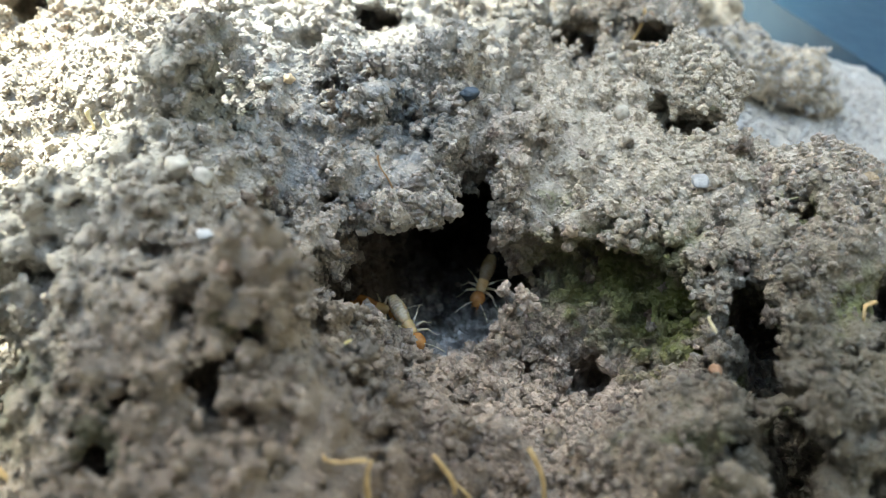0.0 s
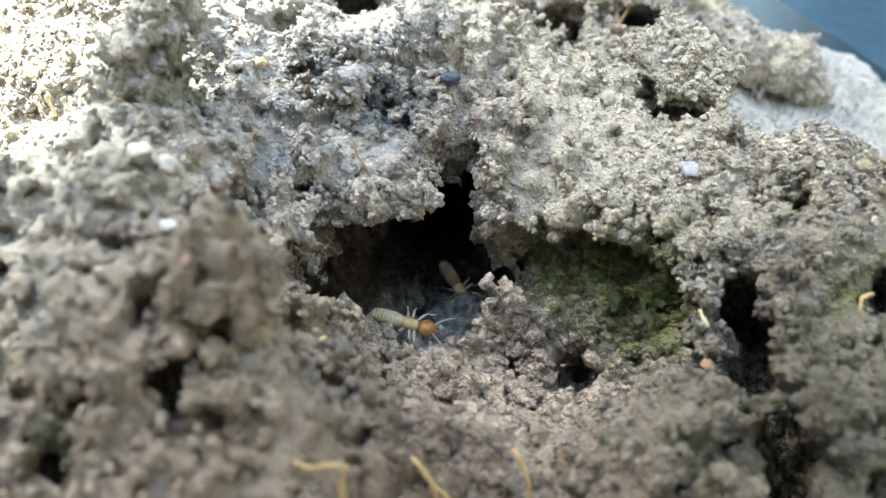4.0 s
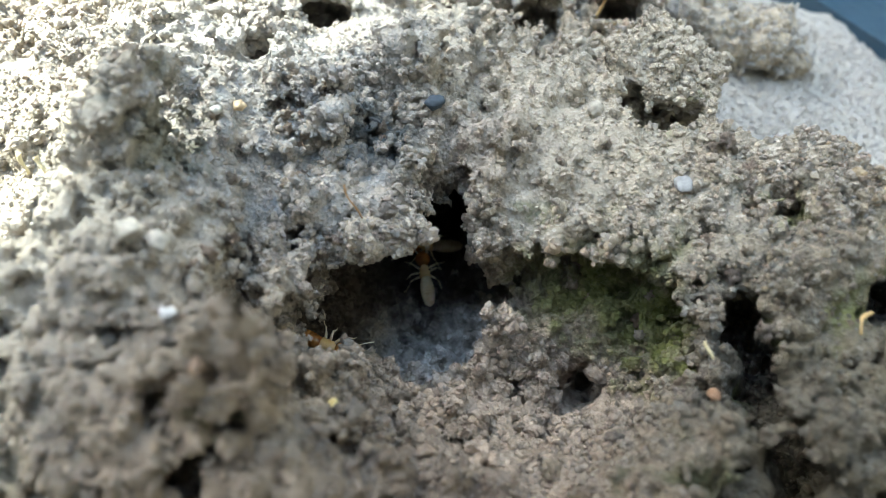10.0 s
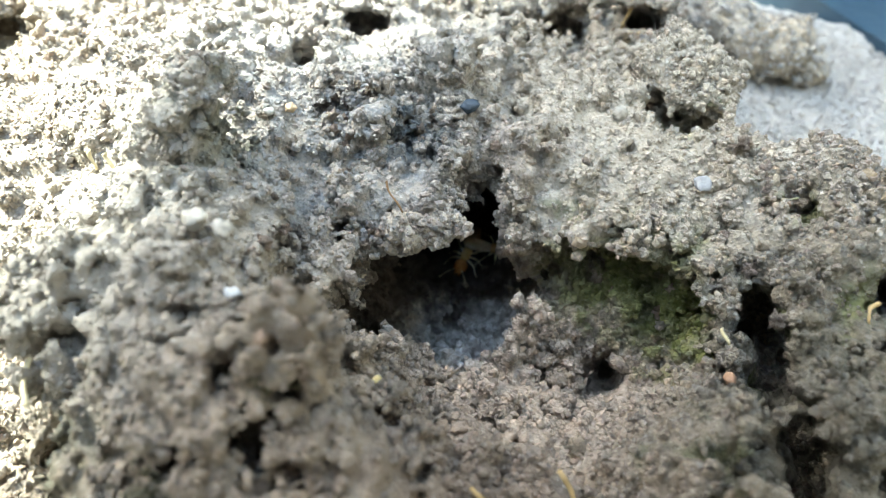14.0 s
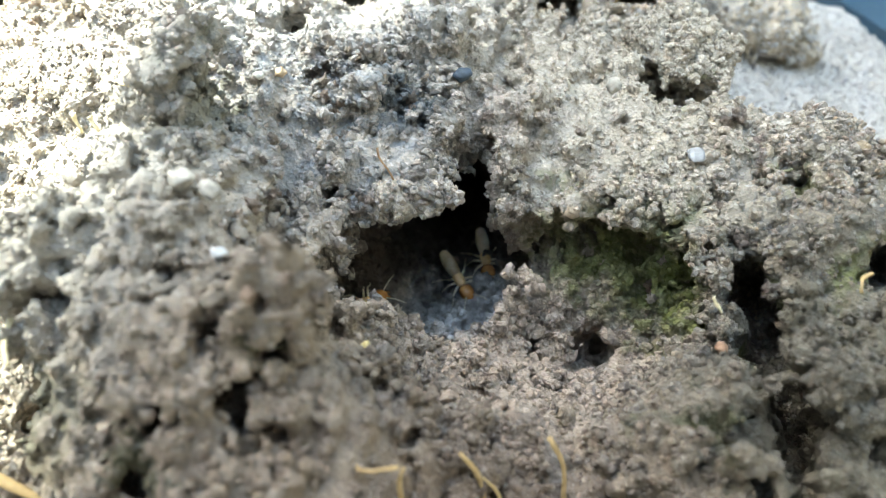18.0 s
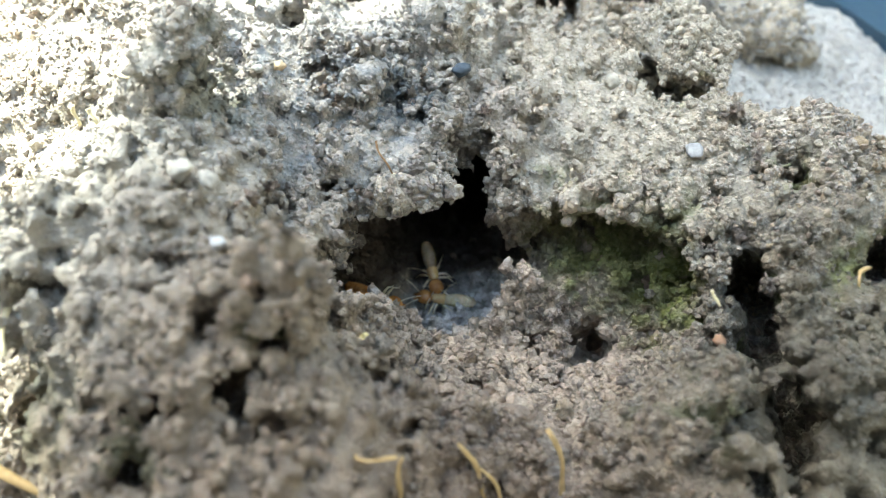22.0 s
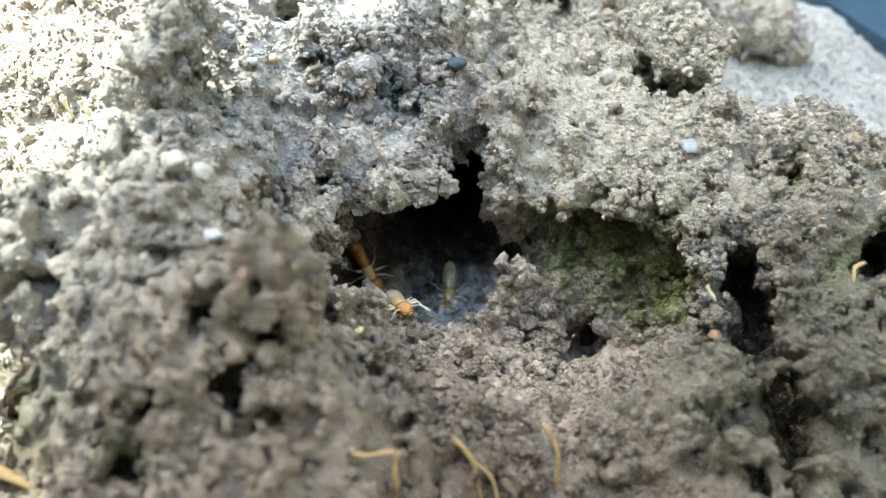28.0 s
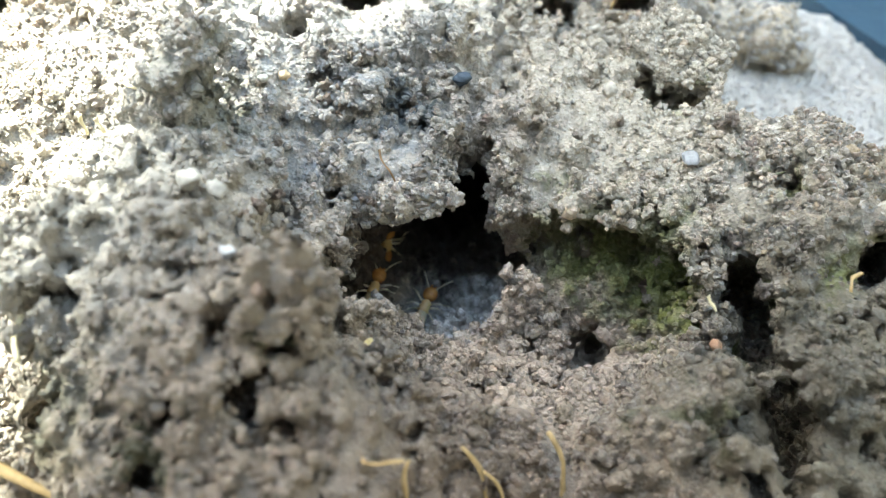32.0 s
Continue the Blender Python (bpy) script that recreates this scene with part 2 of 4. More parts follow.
def beyond(x, y):
    """mm past the mound's far right edge."""
    return np.minimum((x - 20) * 0.42 + (y - 42.3) * 0.9, x - 20.5)


def base(x, y):
    """The smooth height of the mound over the paving, mm."""
    table = np.array(RELIEF)
    bx = [spline((np.clip(x, -32, 32) - (-32 + 8 * i)) / 8) for i in range(9)]
    by = [spline((np.clip(y, 10, 58) - (10 + 8 * j)) / 8) for j in range(7)]
    h = sum(table[j][i] * bx[i] * by[j] for i in range(9) for j in range(7)) / (sum(bx) * sum(by))
    past = beyond(x, y)
    keep = 1 - smooth(-0.6, 1.6, past)
    apron = np.clip(11.3 - 0.27 * past, -1.6, 11.3)      # dusty talus that runs out on to the paving
    h = apron + (h - apron) * keep * (1 - smooth(31, 38, x))
    edge = smooth(2, 9, y) * (1 - smooth(76, 86, y)) * smooth(-49, -43, x) * (1 - smooth(56, 61, x))
    return -1.6 + (h + 1.6) * edge


def bare(x, y):
    """1 where the soil is a smooth crust or fine sand, 0 where it is clotted into pellets."""
    out = smooth(2.5, 5.0, beyond(x, y))
    for cx, cy, rx, ry, a in BARE:
        out = np.maximum(out, a * np.exp(-(((x - cx) / rx) ** 2 + ((y - cy) / ry) ** 2) ** 1.5))
    return out


def hashed(i, j, k, seed):
    h = (i.astype(np.uint32) * np.uint32(374761393) + j.astype(np.uint32) * np.uint32(668265263)
         + k.astype(np.uint32) * np.uint32(2147483647) + np.uint32(seed * 1274126177 % 4294967296))
    h = (h ^ (h >> np.uint32(13))) * np.uint32(1274126177)
    h = (h ^ (h >> np.uint32(16))) * np.uint32(2246822519)
    return h ^ (h >> np.uint32(15))


def unit(h):
    return (h & np.uint32(0xFFFF)).astype(np.float32) / 65535.0


def billow(x, y, z, cell, seed):
    """Smooth noise of -1 to 1 with lumps of about cell mm."""
    u, v, w = x / cell, y / cell, z / cell
    i, j, k = (np.floor(a).astype(np.int32) for a in (u, v, w))
    a, b, c = ((t - n) for t, n in ((u, i), (v, j), (w, k)))
    a, b, c = (t * t * (3 - 2 * t) for t in (a, b, c))
    out = 0.0
    for di in (0, 1):
        for dj in (0, 1):
            for dk in (0, 1):
                out = out + unit(hashed(i + di, j + dj, k + dk, seed)) * (a if di else 1 - a) * (b if dj else 1 - b) * (c if dk else 1 - c)
    return 2 * out - 1


def crumbs(x, y, z, cell, seed):
    """Rounded crumbs: 1 at the heart of each, falling to about 0 between them."""
    u, v, w = x / cell, y / cell, z / cell
    i, j, k = (np.floor(a).astype(np.int32) for a in (u, v, w))
    si, sj, sk = (np.where(t - n > 0.5, 1, -1) for t, n in ((u, i), (v, j), (w, k)))
    best = np.full(u.shape, 9.0, np.float32)
    for a in (0, 1):
        for b in (0, 1):
            for c in (0, 1):
                ci, cj, ck = i + a * si, j + b * sj, k + c * sk
                h = hashed(ci, cj, ck, seed)
                px = ci + 0.2 + 0.6 * (h & np.uint32(1023)).astype(np.float32) / 1023
                py = cj + 0.2 + 0.6 * ((h >> np.uint32(10)) & np.uint32(1023)).astype(np.float32) / 1023
                pz = ck + 0.2 + 0.6 * ((h >> np.uint32(20)) & np.uint32(1023)).astype(np.float32) / 1023
                best = np.minimum(best, (u - px) ** 2 + (v - py) ** 2 + (w - pz) ** 2)
    return 1 - 1.5 * best


class Ground:
    """A solid held as a field on a grid that follows the base height: below 0 is soil."""

    def __init__(self, x0, x1, y0, y1, low, high, step, base_of):
        self.step = step
        self.xs, self.ys, self.zs = (np.arange(a, b, step, dtype=np.float32) for a, b in ((x0, x1), (y0, y1), (low, high)))
        gx, gy = np.meshgrid(self.xs, self.ys, indexing="ij")
        self.h = base_of(gx, gy).astype(np.float32)
        self.f = np.broadcast_to(self.zs, (*self.h.shape, len(self.zs))).copy()

    def window(self, x, y, r):
        i0, i1 = np.searchsorted(self.xs, (x - r, x + r))
        j0, j1 = np.searchsorted(self.ys, (y - r, y + r))
        s = (slice(i0, i1), slice(j0, j1))
        return s, self.xs[i0:i1, None, None], self.ys[None, j0:j1, None], self.h[s][:, :, None] + self.zs

    def blob(self, x, y, z, rx, ry, rz, turn=0.0, tip=0.0, cut=True, soft=0.0):
        """An ellipsoid cut out of the soil, or added to it. turn: about z; tip: its y axis is lowered at the far end, degrees."""
        s, gx, gy, gz = self.window(x, y, max(rx, ry, rz) + 3)
        c, d = math.cos(radians(turn)), math.sin(radians(turn))
        u, v, w = (gx - x) * c + (gy - y) * d, (gy - y) * c - (gx - x) * d, gz - z
        c, d = math.cos(radians(tip)), math.sin(radians(tip))
        v, w = v * c - w * d, w * c + v * d
        q = np.sqrt((u / rx) ** 2 + (v / ry) ** 2 + (w / rz) ** 2)
        sd = (q - 1) * min(rx, ry, rz)
        f = self.f[s]
        if cut:
            self.f[s] = np.maximum(f, -sd)
        elif soft:
            t = np.clip(0.5 + 0.5 * (f - sd) / soft, 0, 1)
            self.f[s] = f * (1 - t) + sd * t - soft * t * (1 - t)
        else:
            self.f[s] = np.minimum(f, sd)

    def spots(self, reach):
        idx = np.nonzero(np.abs(self.f) < reach)
        x, y = self.xs[idx[0]], self.ys[idx[1]]
        return idx, x, y, self.h[idx[0], idx[1]] + self.zs[idx[2]]

    def roughen(self, reach, amount):
        """amount(x, y, z): mm by which the soil swells there."""
        idx, x, y, z = self.spots(reach)
        self.f[idx] -= amount(x, y, z)

    def drop(self, x, y, start=99.0):
        """The height of the first soil below start at (x, y), mm."""
        i = int(np.clip(round((x - self.xs[0]) / self.step), 0, len(self.xs) - 1))
        j = int(np.clip(round((y - self.ys[0]) / self.step), 0, len(self.ys) - 1))
        z = self.h[i, j] + self.zs
        ok = (self.f[i, j] < 0) & (z < start)
        k = np.nonzero(ok)[0]
        return float(z[k[-1]]) + 0.4 * self.step if len(k) else 0.0

    def surface(self):
        """Vertices (mm) and quads of the skin."""
        f = self.f
        solid = f < 0
        corners = [solid[a:f.shape[0] - 1 + a, b:f.shape[1] - 1 + b, c:f.shape[2] - 1 + c] for a in (0, 1) for b in (0, 1) for c in (0, 1)]
        total = sum(c.astype(np.int8) for c in corners)
        i, j, k = np.nonzero((total > 0) & (total < 8))
        number = np.full(total.shape, -1, np.int32)
        number[i, j, k] = np.arange(len(i))
        val = {(a, b, c): f[i + a, j + b, k + c] for a in (0, 1) for b in (0, 1) for c in (0, 1)}
        pos, cnt = np.zeros((len(i), 3), np.float32), np.zeros(len(i), np.float32)
        for p in val:
            for ax in range(3):
                if p[ax] == 0:
                    q = tuple(1 if n == ax else p[n] for n in range(3))
                    va, vb = val[p], val[q]
                    hit = (va < 0) != (vb < 0)
                    t = np.where(hit, va / np.where(hit, va - vb, 1), 0)
                    for n in range(3):
                        pos[:, n] += np.where(hit, p[n] + (t if n == ax else 0), 0)
                    cnt += hit
        pos = pos / cnt[:, None] + np.stack([i, j, k], 1)
        u, v = pos[:, 0], pos[:, 1]
        iu, iv = u.astype(int), v.astype(int)
        a, b = u - iu, v - iv
        iu1, iv1 = np.minimum(iu + 1, len(self.xs) - 1), np.minimum(iv + 1, len(self.ys) - 1)
        h = (self.h[iu, iv] * (1 - a) + self.h[iu1, iv] * a) * (1 - b) + (self.h[iu, iv1] * (1 - a) + self.h[iu1, iv1] * a) * b
        verts = np.stack([self.xs[0] + u * self.step, self.ys[0] + v * self.step, h + self.zs[0] + pos[:, 2] * self.step], 1)
        quads = []
        for ax in range(3):
            lo = tuple(slice(0, -1) if n == ax else slice(1, -1) for n in range(3))
            hi = tuple(slice(1, None) if n == ax else slice(1, -1) for n in range(3))
            flip = solid[lo] != solid[hi]
            e = np.nonzero(flip)
            inside = solid[lo][e]
            c = [e[n] if n == ax else e[n] + 1 for n in range(3)]
            o1, o2 = [(1, 2), (2, 0), (0, 1)][ax]

            def cell(d1, d2):
                g = list(c)
                g[o1], g[o2] = g[o1] - d1, g[o2] - d2
                return number[tuple(g)]
            q = np.stack([cell(1, 1), cell(0, 1), cell(0, 0), cell(1, 0)], 1)
            q[~inside] = q[~inside][:, ::-1]
            quads.append(q[(q >= 0).all(1)])
        return verts, np.concatenate(quads)


def mesh_of(name, verts_mm, faces, material, flat=False):
    """A mesh from arrays: vertices in mm, faces of one size."""
    verts_mm, faces = np.asarray(verts_mm, np.float32), np.asarray(faces, np.int32)
    me = bpy.data.meshes.new(name)
    n, m = faces.shape
    me.vertices.add(len(verts_mm)), me.loops.add(n * m), me.polygons.add(n)
    me.vertices.foreach_set("co", (verts_mm * 0.001).ravel())
    me.loops.foreach_set("vertex_index", faces.ravel())
    me.polygons.foreach_set("loop_start", np.arange(n, dtype=np.int32) * m)
    me.polygons.foreach_set("use_smooth", np.full(n, not flat))
    me.materials.append(material)
    me.update(calc_edges=True)
    return me


STEP = 0.24
mound = Ground(-50, 62, 2, 87, -21, 7, STEP, base)
# swellings of the ground: the ledge over the hollow, the knob and the crag
mound.blob(9.5, 35.0, 14.0, 4.2, 2.6, 4.4, cut=False, soft=1.5)
mound.blob(14.8, 33.6, 13.5, 3.2, 2.4, 4.2, cut=False, soft=1.5)
mound.blob(-8.2, 20.0, 24.2, 2.0, 1.9, 2.5, cut=False, soft=0.8)
mound.blob(-16.2, 36.4, 25.6, 1.8, 3.4, 3.0, turn=-12, cut=False, soft=1.0)
mound.blob(-11.5, 23.4, 20.6, 3.2, 3.0, 3.4, cut=False, soft=1.5)
mound.blob(-22.0, 25.0, 19.5, 3.4, 4.2, 4.0, cut=False, soft=1.5)
mound.blob(-1.0, 47.2, 21.0, 2.6, 2.2, 2.8, cut=False, soft=1.0)
mound.blob(-6.2, 40.6, 21.6, 2.2, 2.0, 2.2, cut=False, soft=1.0)
mound.blob(20.6, 23.6, 17.8, 1.3, 3.6, 2.5, turn=-10, cut=False, soft=1.4)
mound.blob(22.8, 34.0, 18.6, 2.2, 1.8, 2.2, cut=False, soft=1.0)
mound.blob(15.7, 30.4, 17.4, 1.3, 1.8, 1.7, cut=False, soft=0.8)
mound.blob(16.9, 24.6, 16.4, 1.3, 4.6, 2.7, cut=False, soft=1.2)
# low-lying lumps
mound.roughen(4.0, lambda x, y, z: (1.1 * billow(x, y, z, 5.2, 3) + 0.9 * billow(x, y, z, 2.3, 4)) * (1 - 0.75 * smooth(1, 5, beyond(x, y))))
# the steep flank of the crag
mound.blob(-13.0, 36.0, 26.0, 1.8, 4.6, 3.6, turn=-12)
mound.blob(-13.9, 33.6, 24.6, 1.0, 1.6, 1.4)
# the bowl before the nest mouth
mound.blob(2.5, 25.2, 21.0, 8.4, 7.2, 9.7)
mound.blob(-5.6, 26.0, 19.6, 2.6, 2.4, 3.0)
mound.blob(4.8, 46.2, 21.2, 2.2, 5.0, 3.8)      # gully down the sandy slope
# the nest chamber, its mouth, the notch over it, the back gallery and the side pocket
mound.blob(-0.8, 34.2, 9.0, 7.0, 5.6, 5.6)
mound.blob(0.8, 42.5, 8.6, 4.6, 9.5, 5.6)
mound.blob(0.4, 27.4, 4.4, 5.0, 4.8, 4.2, cut=False, soft=1.0)      # earth ramp inside the mouth
mound.blob(-4.4, 31.2, 13.5, 4.7, 2.8, 7.0)
mound.blob(1.7, 31.8, 13.5, 4.5, 4.4, 6.6)
mound.blob(2.4, 36.0, 12.0, 3.0, 2.4, 5.4, turn=20)
mound.blob(-6.0, 29.6, 10.5, 2.8, 2.2, 5.0)
mound.blob(-6.2, 26.2, 20.4, 4.6, 3.0, 4.0)
mound.blob(-4.8, 28.2, 16.2, 4.4, 2.3, 4.2, turn=-18)
mound.blob(-1.2, 28.4, 14.6, 4.0, 2.7, 4.6)
mound.blob(5.4, 30.8, 13.2, 3.7, 4.2, 5.4)
mound.blob(-3.8, 25.4, 17.6, 2.0, 2.0, 2.4)
mound.blob(1.7, 36.8, 17.2, 2.7, 3.0, 4.6)
mound.blob(4.2, 39.5, 10.5, 3.0, 4.2, 5.0)
mound.blob(-2.8, 33.6, 14.6, 4.6, 2.6, 2.9)
mound.blob(0.6, 45.5, 6.0, 4.8, 7.0, 4.4)
# the mossy hollow
mound.blob(12.0, 34.0, 14.4, 4.8, 2.4, 1.5)
mound.blob(9.0, 33.4, 13.0, 4.0, 3.2, 3.0)
mound.blob(5.6, 33.0, 12.3, 2.8, 3.4, 4.2)
mound.blob(13.6, 26.2, 15.2, 2.9, 3.4, 4.6)
mound.blob(5.2, 37.4, 7.4, 3.2, 3.6, 2.9)
mound.blob(11.3, 29.0, 15.0, 6.1, 3.9, 6.6)
mound.blob(9.6, 27.0, 12.2, 5.4, 3.2, 3.9)
mound.blob(-2.4, 40.6, 21.4, 2.5, 1.9, 2.8)
# burrows and clefts
holes = []
for bx_, by_, bz_, ra, rb, rc, turn, tip in (
        (11.1, 28.8, 7.2, 1.15, 5.4, 1.15, -21, 56),        # round burrow in the hollow
        (20.0, 29.2, 14.9, 1.1, 7.0, 1.5, -33, 48), (20.7, 27.6, 14.1, 1.25, 7.5, 1.3, -35, 49), (20.35, 28.4, 14.5, 1.15, 7.0, 1.4, -34, 48), (20.9, 25.7, 13.6, 1.15, 7.5, 1.5, -38, 51), (20.1, 23.0, 14.7, 1.0, 6.0, 1.7, -39, 52),
        (20.4, 20.6, 15.2, 0.95, 6.5, 1.6, -44, 53), (20.6, 18.7, 15.0, 1.0, 7.0, 1.7, -46, 55), (20.1, 16.9, 14.4, 0.9, 7.0, 1.5, -47, 56),
        (-27.4, 47.5, 22.1, 1.17, 4.2, 0.96, 28, 31), (-11.6, 48.5, 21.2, 1.0, 4.2, 0.9, 12, 34), (-8.1, 57.5, 17.8, 2.0, 4.6, 1.3, 7, 33),
        (-16.2, 38.6, 25.4, 0.73, 4.2, 1.29, 20, 36), (-37.4, 54.9, 18.8, 1.57, 4.2, 1.26, 32, 29), 
        (9.8, 59.6, 15.8, 2.1, 4.6, 1.5, -10, 33), (17.0, 60.5, 15.8, 1.9, 4.6, 1.35, -16, 32), (17.4, 44.7, 18.3, 2.7, 3.4, 1.15, -21, 37),
        (23.6, 36.6, 19.5, 0.95, 4.2, 0.90, -32, 39), (23.5, 34.9, 19.0, 1.03, 4.2, 0.61, -33, 40), (16.0, 52.7, 17.8, 0.56, 4.2, 0.90, -17, 34), (14.8, 49.4, 18.6, 0.5, 3.0, 0.9, -17, 34),
        (27.8, 28.9, 17.6, 1.0, 4.2, 1.6, -42, 43), (17.5, 14.7, 15.5, 1.53, 4.2, 0.76, -47, 59), (-23.5, 23.2, 21.3, 0.55, 4.2, 0.47, 41, 46),
        (-21.5, 23.8, 20.6, 0.66, 4.2, 0.47, 38, 47), (-22.9, 18.4, 15.8, 1.42, 4.2, 0.89, 46, 53), (-15.4, 13.8, 18.3, 0.77, 4.2, 1.11, 41, 60),
        (-9.9, 15.8, 20.3, 0.33, 4.2, 1.21, 26, 61), (-8.4, 19.1, 22.2, 0.65, 4.2, 0.58, 19, 56), (-10.6, 20.3, 24.9, 0.70, 4.2, 0.47, 23, 52),
        (-17.5, 30.2, 24.4, 0.58, 4.2, 0.77, 27, 41), (-13.9, 21.3, 23.0, 0.34, 4.2, 0.68, 29, 51)):
    holes.append((bx_, by_, bz_, ra * 1.2 + 0.1, rb * 1.1, rc * 1.2 + 0.1, turn, tip))
    mound.blob(*holes[-1])


def crumble(x, y, z):
    """Pellet relief: coarse on the near lumps and lips, fine on the sandy slope, slight on the crusts."""
    k = 1 - 0.86 * bare(x, y)
    near = np.clip((26 - y) / 10, 0, 1)
    lumpy = 0.5 + 0.5 * billow(x, y, z, 6.0, 26)      # some stretches clot more than others
    knots = 1.5 * near * crumbs(x, y, z, 2.8, 14) - 0.8 * near + (1.2 + 0.8 * lumpy) * crumbs(x, y, z, 1.5, 11) + 0.85 * crumbs(x, y, z, 0.8, 12) - 1.25 - 0.3 * lumpy
    pores = np.clip(billow(x, y, z, 1.6, 6) - 0.2, 0, 1) * 3.2 + np.clip(billow(x, y, z, 3.4, 16) - 0.3, 0, 1) * 4.6
    return k * (knots - pores) + 0.22 * billow(x, y, z, 0.7, 5)


mound.roughen(2.4, crumble)
for hx, hy, hz, ra, rb, rc, turn, tip in holes:      # the burrows stay open
    if ra > 0.95 or hy > 40:
        mound.blob(hx, hy, hz, ra * 0.92 - 0.1, rb, rc * 0.92 - 0.1, turn, tip)
mound.blob(1.7, 37.2, 16.9, 2.2, 2.8, 4.6)
mound.blob(2.9, 35.7, 17.4, 1.6, 2.1, 3.0)
mound.blob(10.8, 32.9, 14.2, 4.8, 2.6, 2.3)
mound.blob(6.9, 33.4, 13.6, 1.6, 2.2, 2.2)
mound.blob(0.8, 28.6, 13.0, 4.4, 3.0, 3.6)
mound.blob(11.1, 28.8, 7.2, 1.2, 5.8, 1.1, -21, 56)
mound.roughen(1.2, lambda x, y, z: (0.45 * billow(x, y, z, 0.8, 31) + 0.3 * billow(x, y, z, 1.9, 32)) * (1 - 0.7 * bare(x, y)))


def largest(v, q):
    """The one connected skin, without stray bits."""
    tag = np.arange(len(v))
    edges = np.concatenate([q[:, (0, 1)], q[:, (1, 2)], q[:, (2, 3)]])
    while True:
        low = np.minimum(tag[edges[:, 0]], tag[edges[:, 1]])
        after = tag.copy()
        np.minimum.at(after, tag[edges[:, 0]], low), np.minimum.at(after, tag[edges[:, 1]], low)
        after = after[after]
        after = after[after]
        if (after == tag).all():
            break
        tag = after
    keep = tag == np.bincount(tag).argmax()
    return v[keep], (np.cumsum(keep) - 1)[q[keep[q[:, 0]]]]


verts, quads = largest(*mound.surface())
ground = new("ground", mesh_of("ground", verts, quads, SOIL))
tagged(ground, "grey-brown crumbly soil mound with an opened insect nest", "soil mound", kind="structure")

# ---- paving, and what lies beyond ----


def slab(name, x0, x1, y0, y1, z0, z1, material):
    bm = bmesh.new()
    bmesh.ops.create_cube(bm, size=1.0, matrix=Matrix.Translation(((x0 + x1) / 2, (y0 + y1) / 2, (z0 + z1) / 2)) @ Matrix.Diagonal((x1 - x0, y1 - y0, z1 - z0, 1)))
    me = bpy.data.meshes.new(name)
    bm.to_mesh(me), bm.free()
    me.materials.append(material)
    return new(name, me)


# unseen walls added round the mound to block low sky light
blocker_material = plain_material("blocker_grey", (0.16, 0.15, 0.135), (0.12, 0.115, 0.10), 60.0, 0.85, 0.5)
for blocker_name, x0, x1, y0, y1, high in (("blocker_south", -0.6, 0.6, -0.55, -0.45, 1.0), ("blocker_east", 0.5, 0.6, -0.45, 0.55, 1.0),
                                        ("blocker_north", -0.6, 0.6, 0.55, 0.65, 0.60), ("blocker_west", -0.6, -0.5, -0.45, 0.55, 0.42)):
    tagged(slab(blocker_name, x0, x1, y0, y1, 0.0, high, blocker_material), "plain unseen wall added to block low sky light", "wall", kind="structure")
# unseen panel added where the phone would block sky light
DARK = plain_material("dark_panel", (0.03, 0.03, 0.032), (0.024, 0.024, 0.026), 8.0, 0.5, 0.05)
panel = slab("phone_blocker", -0.13, 0.030, -0.055, 0.022, 0.013, 0.021, DARK)
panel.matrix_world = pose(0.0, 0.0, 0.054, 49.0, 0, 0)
tagged(panel, "unseen dark panel added in place of the phone to block sky light", "panel", kind="structure")
# added unseen board keeps the sun off all but the mound's far side
SHADE_EDGE = Vector((0.55, 0.835, 0.0))
along = (SHADE_EDGE - sun_dir * SHADE_EDGE.dot(sun_dir)).normalized()
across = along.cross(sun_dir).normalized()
shade_board = slab("sun_shade_board", -0.10, 0.14, 0.0, 0.11, 0.0, 0.01, blocker_material)
shade_board.matrix_world = Matrix.Translation(Vector((-0.0186, 0.040, 0.021)) + sun_dir * 1.0) @ Matrix((along, across, sun_dir)).transposed().to_4x4()
tagged(shade_board, "plain unseen board added to keep the sun off the mound", "board", kind="structure")
paving = slab("paving", -60, 60, -60, 60, -0.1, 0.0, CEMENT)
tagged(paving, "dusty pale grey cement paving around the soil mound", "paving", kind="structure")

board = slab("plastic_board", 0.0, 0.30, 0.0, 0.24, 0.0, 0.005, BLUE)
board.matrix_world = pose(0.0136, 0.1337, 0.0, 0, 0, -60.0)
tagged(board, "scuffed dark blue plastic board lying on grey paving", "board")

# ---- loose soil ----
def skin_normals(v, q):
    a = np.cross(v[q[:, 2]] - v[q[:, 0]], v[q[:, 3]] - v[q[:, 1]])
    n = np.zeros_like(v)
    for k in range(4):
        np.add.at(n, q[:, k], a)
    return n / np.maximum(np.linalg.norm(n, axis=1, keepdims=True), 1e-9)


